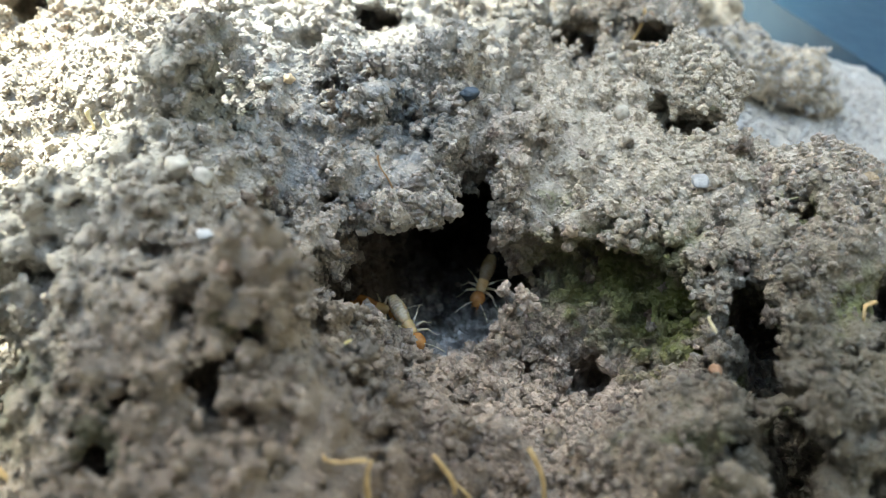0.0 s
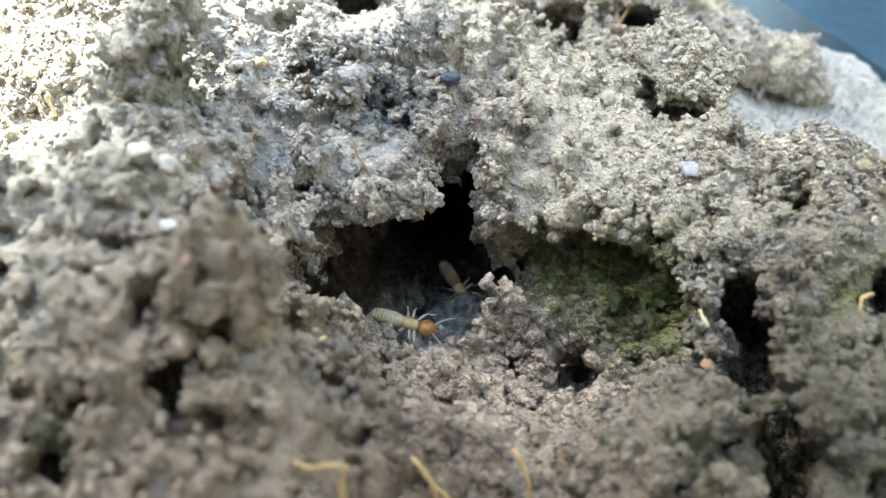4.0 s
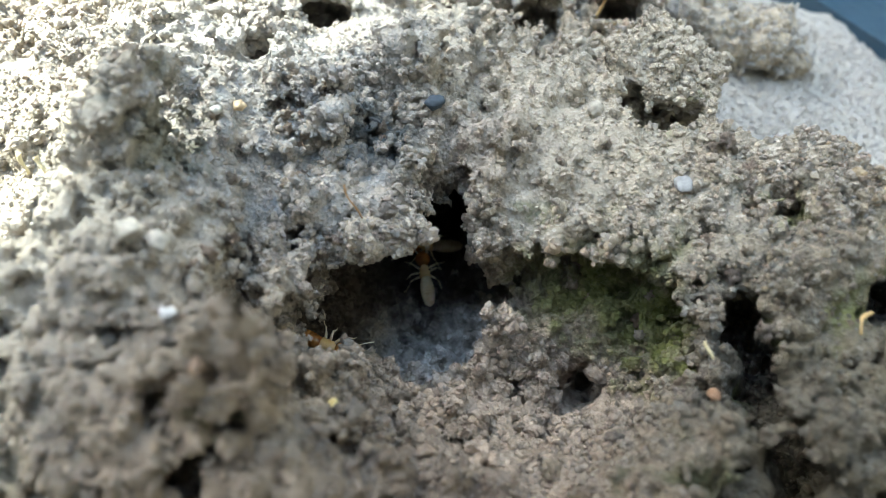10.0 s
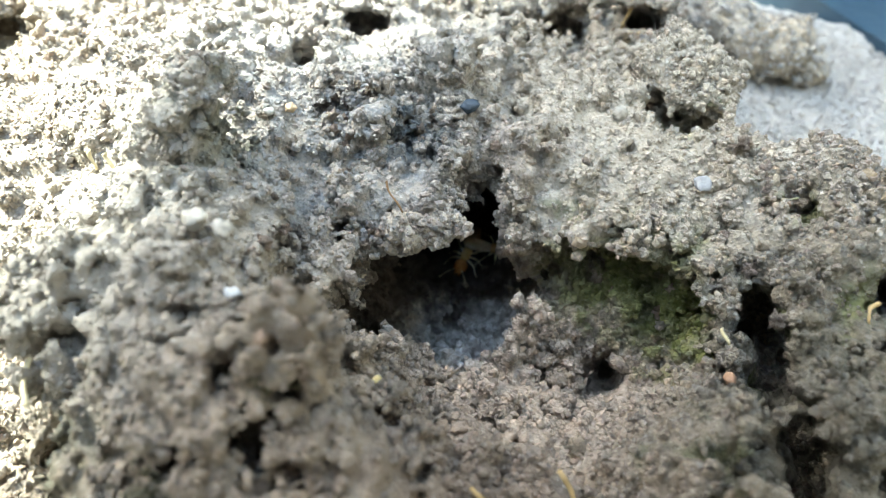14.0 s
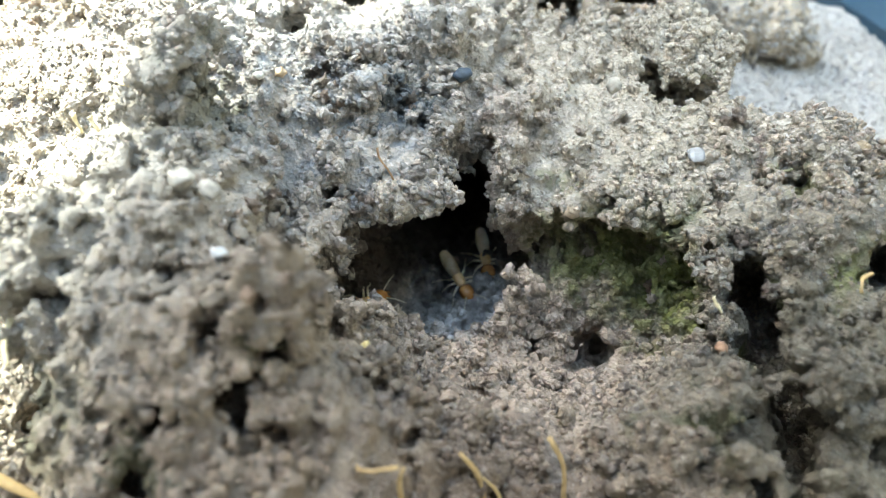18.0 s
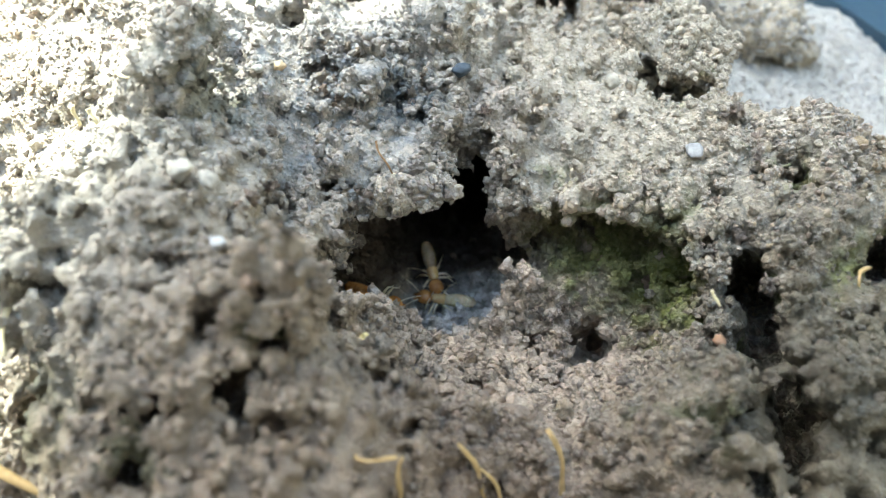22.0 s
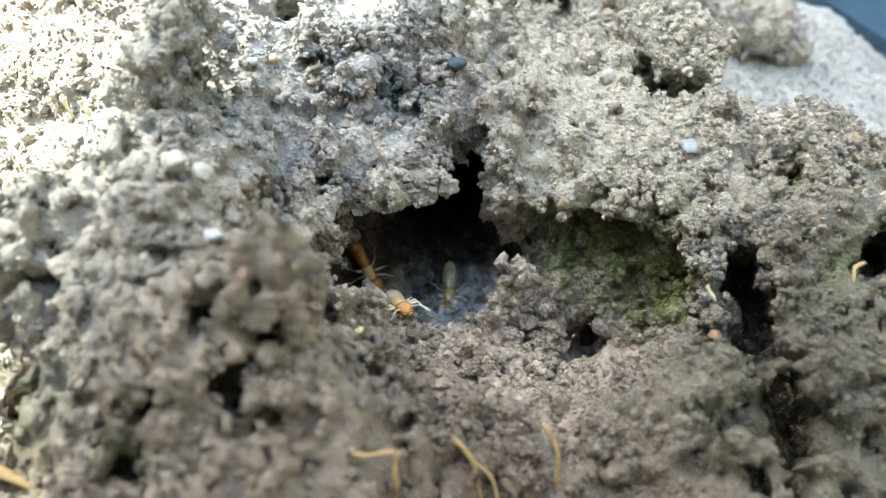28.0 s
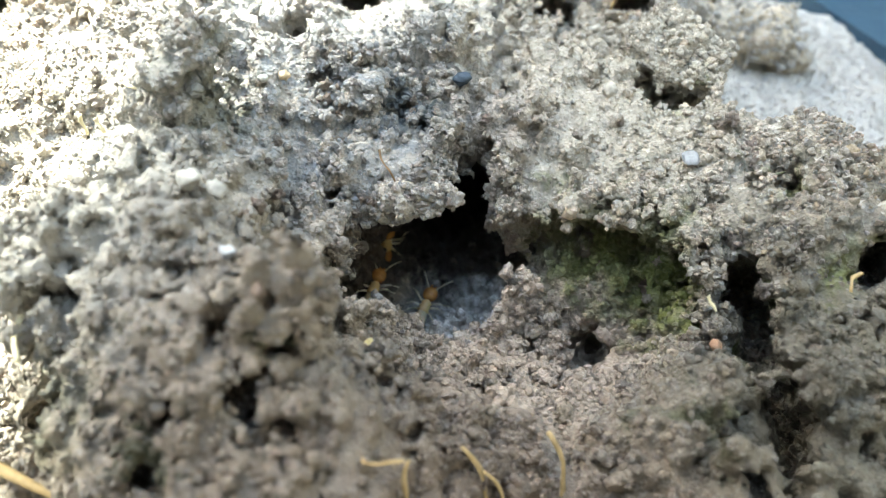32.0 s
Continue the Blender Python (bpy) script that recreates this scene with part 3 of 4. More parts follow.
def grain_shapes(detail, count, rough):
    """Unit grains: lumpy, angular balls."""
    shapes = []
    for s in range(count):
        bm = bmesh.new()
        bmesh.ops.create_icosphere(bm, subdivisions=detail, radius=1.0)
        squash = Vector((random.uniform(0.75, 1.1), random.uniform(0.7, 1.0), random.uniform(0.65, 0.95)))
        for v in bm.verts:
            k = 1 + rough * noise.noise(v.co * 1.5 + Vector((s * 7.1, 3, 5))) + rough * noise.noise(v.co * 2.9 + Vector((s * 3.3, 9, 1)))
            v.co = Vector((v.co.x * squash.x, v.co.y * squash.y, v.co.z * squash.z)) * (k * random.uniform(0.92, 1.08))
        bm.verts.ensure_lookup_table()
        shapes.append((np.array([v.co[:] for v in bm.verts], np.float32), np.array([[v.index for v in f.verts] for f in bm.faces], np.int32)))
        bm.free()
    return shapes


def cluster_shapes(detail, count, balls):
    """Unit crumbs: several grains grown together."""
    shapes = []
    for s in range(count):
        vs, fs, at = [], [], 0
        for b, (gv, gf) in enumerate(grain_shapes(detail, balls, 0.38)):
            d = Vector((random.gauss(0, 1), random.gauss(0, 1), random.gauss(0, 0.8))).normalized()
            r = random.uniform(0.42, 0.72)
            off = np.array(d[:], np.float32) * (0.0 if b == 0 else random.uniform(0.5, 0.85))
            vs.append(gv * (0.8 if b == 0 else r) + off), fs.append(gf + at)
            at += len(gv)
        shapes.append((np.concatenate(vs), np.concatenate(fs)))
    return shapes


def shard_shapes(count):
    """Unit sand grains: eight-sided angular chips."""
    faces = np.array([(0, 2, 4), (2, 1, 4), (1, 3, 4), (3, 0, 4), (2, 0, 5), (1, 2, 5), (3, 1, 5), (0, 3, 5)], np.int32)
    axes = np.array([(1, 0, 0), (-1, 0, 0), (0, 1, 0), (0, -1, 0), (0, 0, 1), (0, 0, -1)], np.float32)
    return [(axes * RNG.uniform(0.7, 1.35, (6, 1)).astype(np.float32) + RNG.normal(0, 0.2, (6, 3)).astype(np.float32), faces) for _ in range(count)]


def turns(n):
    q = RNG.normal(size=(n, 4))
    q /= np.linalg.norm(q, axis=1, keepdims=True)
    w, x, y, z = q.T
    return np.stack([1 - 2 * (y * y + z * z), 2 * (x * y - z * w), 2 * (x * z + y * w), 2 * (x * y + z * w), 1 - 2 * (x * x + z * z), 2 * (y * z - x * w),
                     2 * (x * z - y * w), 2 * (y * z + x * w), 1 - 2 * (x * x + y * y)], 1).reshape(n, 3, 3).astype(np.float32)


def strewn(name, places, sizes, shapes, material, label, flat=False):
    """Many grains joined into one object."""
    vs, fs, at = [], [], 0
    which = RNG.integers(0, len(shapes), len(places))
    rot = turns(len(places))
    for s, (sv, sf) in enumerate(shapes):
        idx = np.nonzero(which == s)[0]
        if len(idx) == 0:
            continue
        v = np.einsum("nij,kj->nki", rot[idx], sv) * sizes[idx, None, None] + places[idx, None, :]
        f = sf[None] + (np.arange(len(idx)) * len(sv))[:, None, None] + at
        vs.append(v.reshape(-1, 3)), fs.append(f.reshape(-1, 3))
        at += len(idx) * len(sv)
    ob = new(name, mesh_of(name, np.concatenate(vs), np.concatenate(fs), material, flat))
    return tagged(ob, label, "soil", kind="stuff")


def crumb_material(name, tan, grey, moss=False):
    n = Nodes(name)
    r = n.math("FRACT", n.math("ADD", n.put("NewGeometry").outputs["Random Per Island"], n.put("ObjectInfo").outputs["Random"]))
    c = n.mix(n.ramp(r, 0.15, 0.85), tan, grey)
    for k, lo, a, tint in ((17.3, 0.50, 0.75, (0.13, 0.11, 0.09)), (41.7, 0.70, 0.7, (0.56, 0.47, 0.34)), (29.1, 0.66, 0.75, (0.42, 0.29, 0.22)), (53.9, 0.85, 0.6, (0.25, 0.285, 0.30)), (71.3, 0.95, 0.6, (0.48, 0.34, 0.17))):
        c = n.mix(n.ramp(n.math("FRACT", n.math("MULTIPLY", r, k)), lo, 1.0, 0.0, a), c, tint)
    c = n.mix(n.ramp(n.noise(0.35, 5.0), 0.45, 0.7, 0.0, 0.5), c, (0.19, 0.165, 0.14))
    grain = n.put("SeparateColor", Color=n.cells(0.2))
    c = n.mix(n.ramp(grain.outputs[0], 0.88, 1.0, 0.0, 0.6), c, (0.64, 0.60, 0.54))
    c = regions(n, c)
    for x, y, z, r0, r1, a in ((13.8, 32.3, 13.5, 2.6, 6.2, 0.85), (16.8, 29.8, 12.5, 1.4, 4.2, 0.9), (9.2, 34.4, 12.4, 1.6, 4.6, 0.75),):
        c = n.mix(n.math("MULTIPLY", n.near(x, y, z, r0, r1), a), c, n.mix(n.noise(0.8), (0.075, 0.10, 0.022), (0.23, 0.245, 0.08)))
    b = n.bump(n.noise(0.22, 5.0, 0.75), 0.22, 1.0)
    return n.done(c, n.ramp(n.noise(0.5), 0.35, 0.7, 0.42, 0.85), b, 0.5)


CRUMB = crumb_material("soil_crumbs", (0.48, 0.40, 0.31), (0.42, 0.375, 0.335))
# ---- clods ----
def part(name, bm, material, parent, label="", at=None):
    me = bpy.data.meshes.new(name)
    bm.to_mesh(me), bm.free()
    for f in me.polygons:
        f.use_smooth = True
    me.materials.append(material)
    ob = new(name, me)
    ob.parent = parent
    if at is not None:
        ob.matrix_basis = at
    return tagged(ob, label)


clod_skins = []


def clod(name, balls, material, label, step=0.25, seed=40, knot=0.6, lump=0.45, category="soil clod"):
    """A lump of crumbs stuck together, from balls of (x, y, z, r) in mm."""
    xs, ys, zs, rs = (np.array(v) for v in zip(*balls))
    r = rs.max() + 1.5
    g = Ground(xs.min() - r, xs.max() + r, ys.min() - r, ys.max() + r, zs.min() - r, zs.max() + r, step, lambda x, y: x * 0)
    g.f[:] = 9.0
    for x, y, z, q in balls:
        g.blob(x, y, z, q, q, q * 0.9, cut=False, soft=0.6)
    g.roughen(2.2, lambda x, y, z: lump * billow(x, y, z, 2.1, seed) + 1.2 * lump * billow(x, y, z, 4.3, seed + 5) + knot * crumbs(x, y, z, 1.15, seed + 1) + 0.6 * knot * crumbs(x, y, z, 0.7, seed + 2) - knot)
    v, q = g.surface()
    clod_skins.append((v, skin_normals(v, q)))
    foot = np.array([xs.mean(), ys.mean(), v[:, 2].min()])
    ob = new(name, mesh_of(name, v - foot, q, material))
    ob.location = foot * 0.001
    return tagged(ob, label, category)


CLOD = soil_material("clod_soil", (0.54, 0.475, 0.38), (0.48, 0.45, 0.40), stained_and_shaded=False)
DAMP = soil_material("damp_dark_soil", (0.10, 0.115, 0.115), (0.065, 0.085, 0.095), stained_and_shaded=False)
clod("soil_clod", ((17.4, 46.4, 19.9, 1.7), (19.2, 45.6, 20.1, 1.6), (15.6, 47.4, 19.9, 1.4), (16.4, 48.4, 20.4, 2.1), (18.6, 47.6, 20.9, 2.2), (17.4, 49.6, 20.4, 2.3), (20.0, 46.4, 20.6, 1.4), (15.2, 49.2, 19.6, 1.5), (20.6, 48.2, 19.6, 1.6)), CLOD,
     "pale crumbly soil clod propped over a dark gap", seed=41)
clod("soil_clod", ((29.0, 64.2, 11.2, 2.5), (32.2, 63.8, 10.6, 2.6), (35.2, 63.4, 8.8, 2.2), (27.2, 66.6, 11.8, 2.8), (33.4, 67.5, 8.6, 3.4), (31.0, 68.0, 5.6, 3.2), (36.8, 64.2, 7.2, 1.5), (31.6, 68.5, 3.0, 3.0), (25.6, 68.0, 11.4, 2.2)), CLOD,
     "large broken soil clod lying on the dusty slope", step=0.3, seed=44, knot=0.8, lump=0.8)
clod("soil_clod", ((21.5, 76.0, 8.0, 5.5), (27.0, 78.0, 6.5, 5.0), (22.0, 78.0, 3.0, 5.0), (28.0, 77.5, 2.5, 4.0)), CLOD, "rough soil clod on the paving behind the mound", step=0.36, seed=47, knot=0.9, lump=1.0)
clod("soil_clod", ((25.0, 38.2, 19.8, 1.7), (26.6, 37.8, 19.6, 1.6), (23.4, 38.6, 19.7, 1.5), (24.2, 37.4, 19.0, 1.4), (22.4, 37.6, 19.2, 1.3)), CLOD, "crumbly grey soil clod on the rim of the mound", seed=58)
clod("soil_spike", ((4.6, 30.4, 13.9, 0.5), (5.7, 30.2, 13.2, 0.7), (5.0, 30.2, 12.7, 0.65), (4.8, 30.0, 11.6, 0.65), (5.1, 29.8, 10.4, 0.75), (5.2, 29.6, 9.2, 0.8), (5.3, 29.4, 8.0, 1.0)), CLOD,
     "small upright spike of glued soil pellets beside the nest mouth", step=0.18, seed=50, knot=0.42)
clod("soil_clod", ((-2.2, 41.4, 18.4, 1.6), (-1.0, 41.0, 18.5, 1.2), (-3.4, 41.3, 18.3, 1.3)), DAMP, "damp dark blue-grey soil clod in a hollow", seed=53, knot=0.4)
clod("soil_clod", ((-0.2, 37.2, 17.6, 0.9), (0.4, 37.0, 16.8, 0.7)), DAMP, "small damp dark clod over the nest mouth", step=0.2, seed=56, knot=0.35)

# hanging crumbs along the lip of the nest
for lx, ly, lz, lr in ((-0.3, 34.2, 18.1, 1.0), (-1.7, 33.8, 18.3, 1.15), (-2.9, 33.3, 18.0, 1.0), (-4.4, 33.3, 17.7, 1.1), (-5.8, 33.3, 17.2, 1.0), (4.4, 38.0, 13.4, 1.0), (4.7, 36.8, 11.5, 1.2), (5.9, 36.4, 12.9, 1.0), (5.4, 36.8, 14.4, 1.0), (-6.9, 32.3, 12.6, 0.8), (-7.2, 32.8, 14.4, 0.9)):
    clod("soil_clod", ((lx, ly, lz, lr * 0.8), (lx + 0.5, ly - 0.3, lz - 0.6, lr * 0.55), (lx - 0.5, ly + 0.4, lz + 0.3, lr * 0.7)), CLOD,
         "crumbly soil cluster hanging at the lip of the nest mouth", step=0.2, seed=60 + int(lx * 3), knot=0.45)

# ---- crumbs and grit strewn on all of it ----
normals = skin_normals(verts, quads)
rough_verts, rough_normals = np.concatenate([verts] + [v for v, _ in clod_skins]), np.concatenate([normals] + [n for _, n in clod_skins])
on_clod = np.arange(len(rough_verts)) >= len(verts)
verts, normals = rough_verts, rough_normals
coarse_grains, fine_grains = cluster_shapes(1, 12, 5), shard_shapes(10)
vx, vy, vz = verts.T
in_sight = (vx > -40) & (vx < 58) & (vy > 11) & (vy < 74) & (normals[:, 2] > -0.35)
patch = billow(vx, vy, vz, 4.0, 21)
sandy = bare(vx, vy)


def inside_holes(x, y, z):
    """Where no loose soil stays: the steep insides of the burrows."""
    out = np.zeros(x.shape, bool)
    for hx, hy, hz, ra, rb, rc, turn, tip in holes:
        c, d = math.cos(radians(turn)), math.sin(radians(turn))
        u, v, w = (x - hx) * c + (y - hy) * d, (y - hy) * c - (x - hx) * d, z - hz
        c, d = math.cos(radians(tip)), math.sin(radians(tip))
        v, w = v * c - w * d, w * c + v * d
        out |= ((u / (ra + 0.4)) ** 2 + (v / rb) ** 2 + (w / (rc + 0.4)) ** 2 < 1.1) & (v > -0.5 * rb)
    return out


in_sight &= ~inside_holes(vx, vy, vz) | on_clod
dell = (vx > -5) & (vx < 17.5) & (vy > 21) & (vy < 36.5) & (vz > 6.5) & (vz < 17) & ((vx > 5) | (vy < 31))      # the bowl and the mossy hollow
gallery = (vy > 30) & (vz < 12) & (np.abs(vx) < 8)
want = np.where(in_sight, np.clip(0.55 + 0.9 * patch, 0.03, 1.5), 0) * np.clip(1 - 0.9 * sandy, 0.06, 1) * np.where(gallery & ~dell, 0.5, 1) * np.where((base(vx, vy) - vz > 3.0) & ~on_clod & ~dell, 0.35, 1) * np.where(on_clod, 2.5, 1) * np.where(dell, 1.8, 1) * np.where((vx > -10) & (vx < 3) & (vy > 33) & (vy < 52), 1.8, 1)
proud = np.where(on_clod, 1, np.clip(2.2 * crumbs(vx, vy, vz, 1.5, 11) - 0.5, 0.06, 1))
want = want * proud


def strew_pick(count, weight):
    pick = RNG.choice(len(verts), count, replace=False, p=weight / weight.sum())
    return verts[pick], normals[pick]


p, nn = strew_pick(9000, want)
size = np.clip(RNG.lognormal(math.log(0.26), 0.40, len(p)), 0.12, 0.7).astype(np.float32)
strewn("soil_crumbs", p + nn * size[:, None] * 0.45, size, coarse_grains, CRUMB, "loose grey-brown soil crumbs clinging to the mound", True)
p, nn = strew_pick(62000, np.where(in_sight, 0.35, 0) * (0.2 * proud + 0.8 * sandy) * np.where((base(vx, vy) - vz > 3.5) & ~on_clod, 0.3, 1) * np.where(vy < 20, 0.4, 1) + 0.4 * want)
size = np.clip(RNG.lognormal(math.log(0.12), 0.42, len(p)), 0.05, 0.34).astype(np.float32)
strewn("soil_grit", p + nn * size[:, None] * 0.3, size, fine_grains, CRUMB, "fine grey-brown sand grains and grit on the mound", True)
# rounded pellets that the insects have glued along the lips, in the hollow and on the near slope
round_grains = grain_shapes(2, 14, 0.6)
beads = in_sight & (vx > -12) & (vx < 30) & (vy > 16) & (vy < 46)
heap = np.where(beads, 0.25 + np.clip(patch + 0.2, 0, 1), 0) * np.clip(1 - 1.2 * sandy, 0.04, 1) * np.where(gallery & ~dell, 0.7, 1) * np.where(dell, 2.6, 1) * np.clip(proud + 0.25, 0, 1)
p, nn = strew_pick(6500, heap)
size = np.clip(RNG.lognormal(math.log(0.20), 0.38, len(p)), 0.09, 0.46).astype(np.float32)
strewn("soil_beads", p + nn * size[:, None] * 0.35, size, round_grains, CRUMB, "rounded grey and tan soil pellets glued to the mound", True)


# ---- pebbles ----
def pebble(x, y, z, r, color, label, flat=0.75, category="pebble"):
    bm = bmesh.new()
    bmesh.ops.create_icosphere(bm, subdivisions=3, radius=1.0)
    s = x * 1.7 + y
    for v in bm.verts:
        k = 1 + 0.45 * noise.noise(v.co * 1.2 + Vector((s, 1, 2))) + 0.22 * noise.noise(v.co * 2.7 + Vector((2, s, 4)))
        v.co = Vector((v.co.x * k, v.co.y * 0.85 * k, v.co.z * flat * k)) * (r * 0.001)
    me = bpy.data.meshes.new("pebble")
    bm.to_mesh(me), bm.free()
    for f in me.polygons:
        f.use_smooth = True
    dark = tuple(c * 0.6 for c in color)
    me.materials.append(plain_material("pebble_stone", color, dark, 0.7, 0.6, 0.06))
    ob = new("pebble", me)
    ob.matrix_world = pose(x / 1000, y / 1000, z / 1000, random.uniform(-25, 25), random.uniform(-25, 25), random.uniform(0, 360))
    return tagged(ob, label, category)


pebble(1.1, 42.5, 21.3, 0.62, (0.06, 0.085, 0.115), "smooth dark blue pebble on the soil")
pebble(-10.9, 39.4, 23.7, 0.42, (0.72, 0.55, 0.36), "tiny pale orange pebble on the soil crust")
pebble(-12.2, 39.1, 23.7, 0.36, (0.78, 0.76, 0.70), "tiny white pebble on the soil crust")
pebble(-14.6, 28.2, 25.1, 0.75, (0.58, 0.54, 0.46), "pale grey pebble on the near soil lump")
pebble(-12.9, 27.6, 25.0, 0.6, (0.52, 0.48, 0.41), "pale buff pebble on the near soil lump")
pebble(-11.6, 23.2, 24.9, 0.42, (0.58, 0.58, 0.57), "small white pebble on the near soil lump")
pebble(16.9, 36.6, 19.6, 0.65, (0.42, 0.42, 0.42), "flat whitish stone bedded in the soil slope", 0.3)
pebble(50.6, 80.6, 0.8, 1.9, (0.70, 0.70, 0.62), "rounded white pebble on the grey paving", 0.6)
pebble(16.3, 22.8, 17.3, 0.42, (0.36, 0.21, 0.13), "small orange-brown pebble in the soil")
pebble(8.6, 33.3, 17.5, 0.6, (0.50, 0.40, 0.29), "round tan pebble at the edge of the ledge")
pebble(12.3, 43.8, 19.6, 0.6, (0.52, 0.48, 0.41), "pale buff pebble on the sandy slope")
pebble(1.0, 48.5, 20.2, 0.7, (0.46, 0.29, 0.18), "small brown pebble on the mound")
pebble(19.1, 57.2, 16.0, 0.8, (0.52, 0.26, 0.16), "small reddish pebble on the mound")
pebble(12.3, 52.4, 18.8, 0.8, (0.55, 0.50, 0.42), "pale buff pebble near a burrow")
pebble(-4.4, 22.0, 18.1, 0.36, (0.70, 0.58, 0.28), "tiny yellow grain on the soil")
pebble(-9.0, 19.0, 27.2, 0.4, (0.22, 0.15, 0.105), "small rusty pebble on top of the soil knob")

# ---- straws ----
STRAW = plain_material("dry_straw", (0.50, 0.35, 0.17), (0.36, 0.245, 0.11), 0.8, 0.5, 0.03)
PALE_STRAW = plain_material("bleached_straw", (0.72, 0.64, 0.42), (0.60, 0.50, 0.30), 0.8, 0.5, 0.03)
ROOT = plain_material("dry_root", (0.34, 0.20, 0.10), (0.24, 0.14, 0.07), 0.6, 0.7, 0.03)


def straw(a, b, r, material, label, bend=0.08, name="straw", category="straw"):
    """A dry stalk from a to b (mm), bent and split along one side."""
    a, b = Vector(a), Vector(b)
    d = b - a
    side = d.cross(Vector((0.3, 0.2, 1))).normalized()
    up = d.cross(side).normalized()
    bm = bmesh.new()
    rings = []
    for i in range(9):
        t = i / 8
        c = d * t + side * (bend * d.length * math.sin(math.pi * t)) + up * (0.4 * bend * d.length * math.sin(2.2 * math.pi * t))
        q = r * (1 - 0.35 * t) * (1 + 0.18 * math.sin(7 * t + a.x))
        rings.append([bm.verts.new((c + (side * math.cos(k * math.pi / 4) + up * 0.6 * math.sin(k * math.pi / 4)) * q) * 0.001) for k in range(8)])
    for u, v in zip(rings, rings[1:]):
        for k in range(8):
            bm.faces.new((u[k], u[(k + 1) % 8], v[(k + 1) % 8], v[k]))
    bm.faces.new(rings[0][::-1]), bm.faces.new(rings[-1])
    me = bpy.data.meshes.new(name)
    bm.to_mesh(me), bm.free()
    for f in me.polygons:
        f.use_smooth = True
    me.materials.append(material)
    ob = new(name, me)
    ob.location = a * 0.001
    return tagged(ob, label, category)


LONG = "dry yellow straw standing in the soil"
straw((7.2, 14.2, 12.2), (5.9, 17.2, 16.8), 0.26, STRAW, LONG)
straw((3.0, 13.2, 13.0), (1.0, 15.7, 18.0), 0.24, STRAW, LONG)
straw((3.9, 13.4, 13.4), (2.2, 15.0, 16.6), 0.17, STRAW, LONG)
straw((-4.2, 14.0, 20.0), (-2.1, 14.0, 20.1), 0.17, STRAW, "short bent piece of dry straw on the soil", 0.12)
straw((-1.9, 13.9, 20.1), (-2.0, 12.9, 17.0), 0.20, STRAW, "short piece of dry straw hanging down")
straw((-26.5, 16.3, 18.6), (-19.0, 13.2, 14.4), 0.36, STRAW, "thick dry straw stalk lying across the soil", 0.04)
straw((-23.0, 21.4, 21.3), (-22.2, 18.6, 21.2), 0.18, PALE_STRAW, "thin bleached straw on the near soil lump")
straw((21.6, 18.8, 18.3), (21.8, 17.4, 18.2), 0.14, PALE_STRAW, "short bleached straw on the soil")
straw((24.9, 26.1, 20.4), (23.9, 24.8, 20.3), 0.14, STRAW, "short curved straw on the soil", 0.2)
straw((15.6, 24.8, 19.6), (16.1, 24.1, 19.0), 0.16, PALE_STRAW, "short bleached straw stub on the rim of the cleft")
straw((-24.4, 37.3, 21.7), (-24.2, 37.0, 20.3), 0.2, PALE_STRAW, "short bleached straw stub on the sunlit soil")
straw((-23.3, 37.1, 21.7), (-22.8, 36.6, 20.8), 0.2, PALE_STRAW, "short bleached straw stub on the sunlit soil")
straw((-20.9, 37.7, 24.2), (-19.6, 37.1, 24.1), 0.2, PALE_STRAW, "short bleached straw lying on the soil")
straw((15.0, 59.2, 16.4), (15.8, 60.2, 19.3), 0.2, STRAW, "dry straw leaning at a burrow")
straw((-4.4, 35.0, 21.3), (-3.3, 33.8, 19.6), 0.1, ROOT, "thin brown rootlet on the nest lip", 0.1, "rootlet", "root")

# ---- single pellets ----
singles = grain_shapes(3, 6, 0.75)
single_meshes = []
PELLET = crumb_material("soil_pellet", (0.48, 0.40, 0.31), (0.42, 0.375, 0.335))
for sv, sf in singles:
    single_meshes.append(mesh_of("soil_pellet", sv, sf, PELLET))
focus = (vx > -14) & (vx < 22) & (vy > 20) & (vy < 44) & (normals[:, 2] > 0.1)
p, nn = strew_pick(260, np.where(focus, want, 0))
for k in range(len(p)):
    r = float(np.clip(RNG.lognormal(math.log(0.38), 0.22), 0.25, 0.6))
    ob = new("soil_pellet", single_meshes[k % 6])
    ob.matrix_world = Matrix.Translation(Vector([float(v) for v in (p[k] + nn[k] * r * 0.35)]) * 0.001) @ Euler((k * 1.3, k * 2.1, k * 0.7)).to_matrix().to_4x4() @ Matrix.Diagonal((r, r, r * 0.85, 1))
    tagged(ob, "rounded grey-brown soil pellet stuck to the mound", "soil pellet", "soil pellets on the mound")

# ---- termites ----
def insect_material(name, a, b, rough=0.14, through=0.25):
    n = Nodes(name)
    c = n.mix(n.ramp(n.noise(0.5, 3.0), 0.35, 0.65), a, b)
    n.bsdf.inputs["Subsurface Weight"].default_value = through
    n.bsdf.inputs["Subsurface Radius"].default_value = (0.4, 0.25, 0.12)
    n.bsdf.inputs["Subsurface Scale"].default_value = 0.001
    return n.done(c, rough, n.bump(n.noise(0.12, 3.0), 0.012), 0.5)


AMBER = insect_material("amber_chitin", (0.58, 0.29, 0.10), (0.42, 0.18, 0.06), 0.10)
HONEY = insect_material("honey_chitin", (0.76, 0.54, 0.28), (0.64, 0.42, 0.19))
PALE_BELLY = insect_material("pale_belly", (0.68, 0.58, 0.42), (0.55, 0.43, 0.27), 0.10, 0.45)
TAWNY_BELLY = insect_material("tawny_belly", (0.50, 0.42, 0.29), (0.36, 0.27, 0.16), 0.10, 0.45)
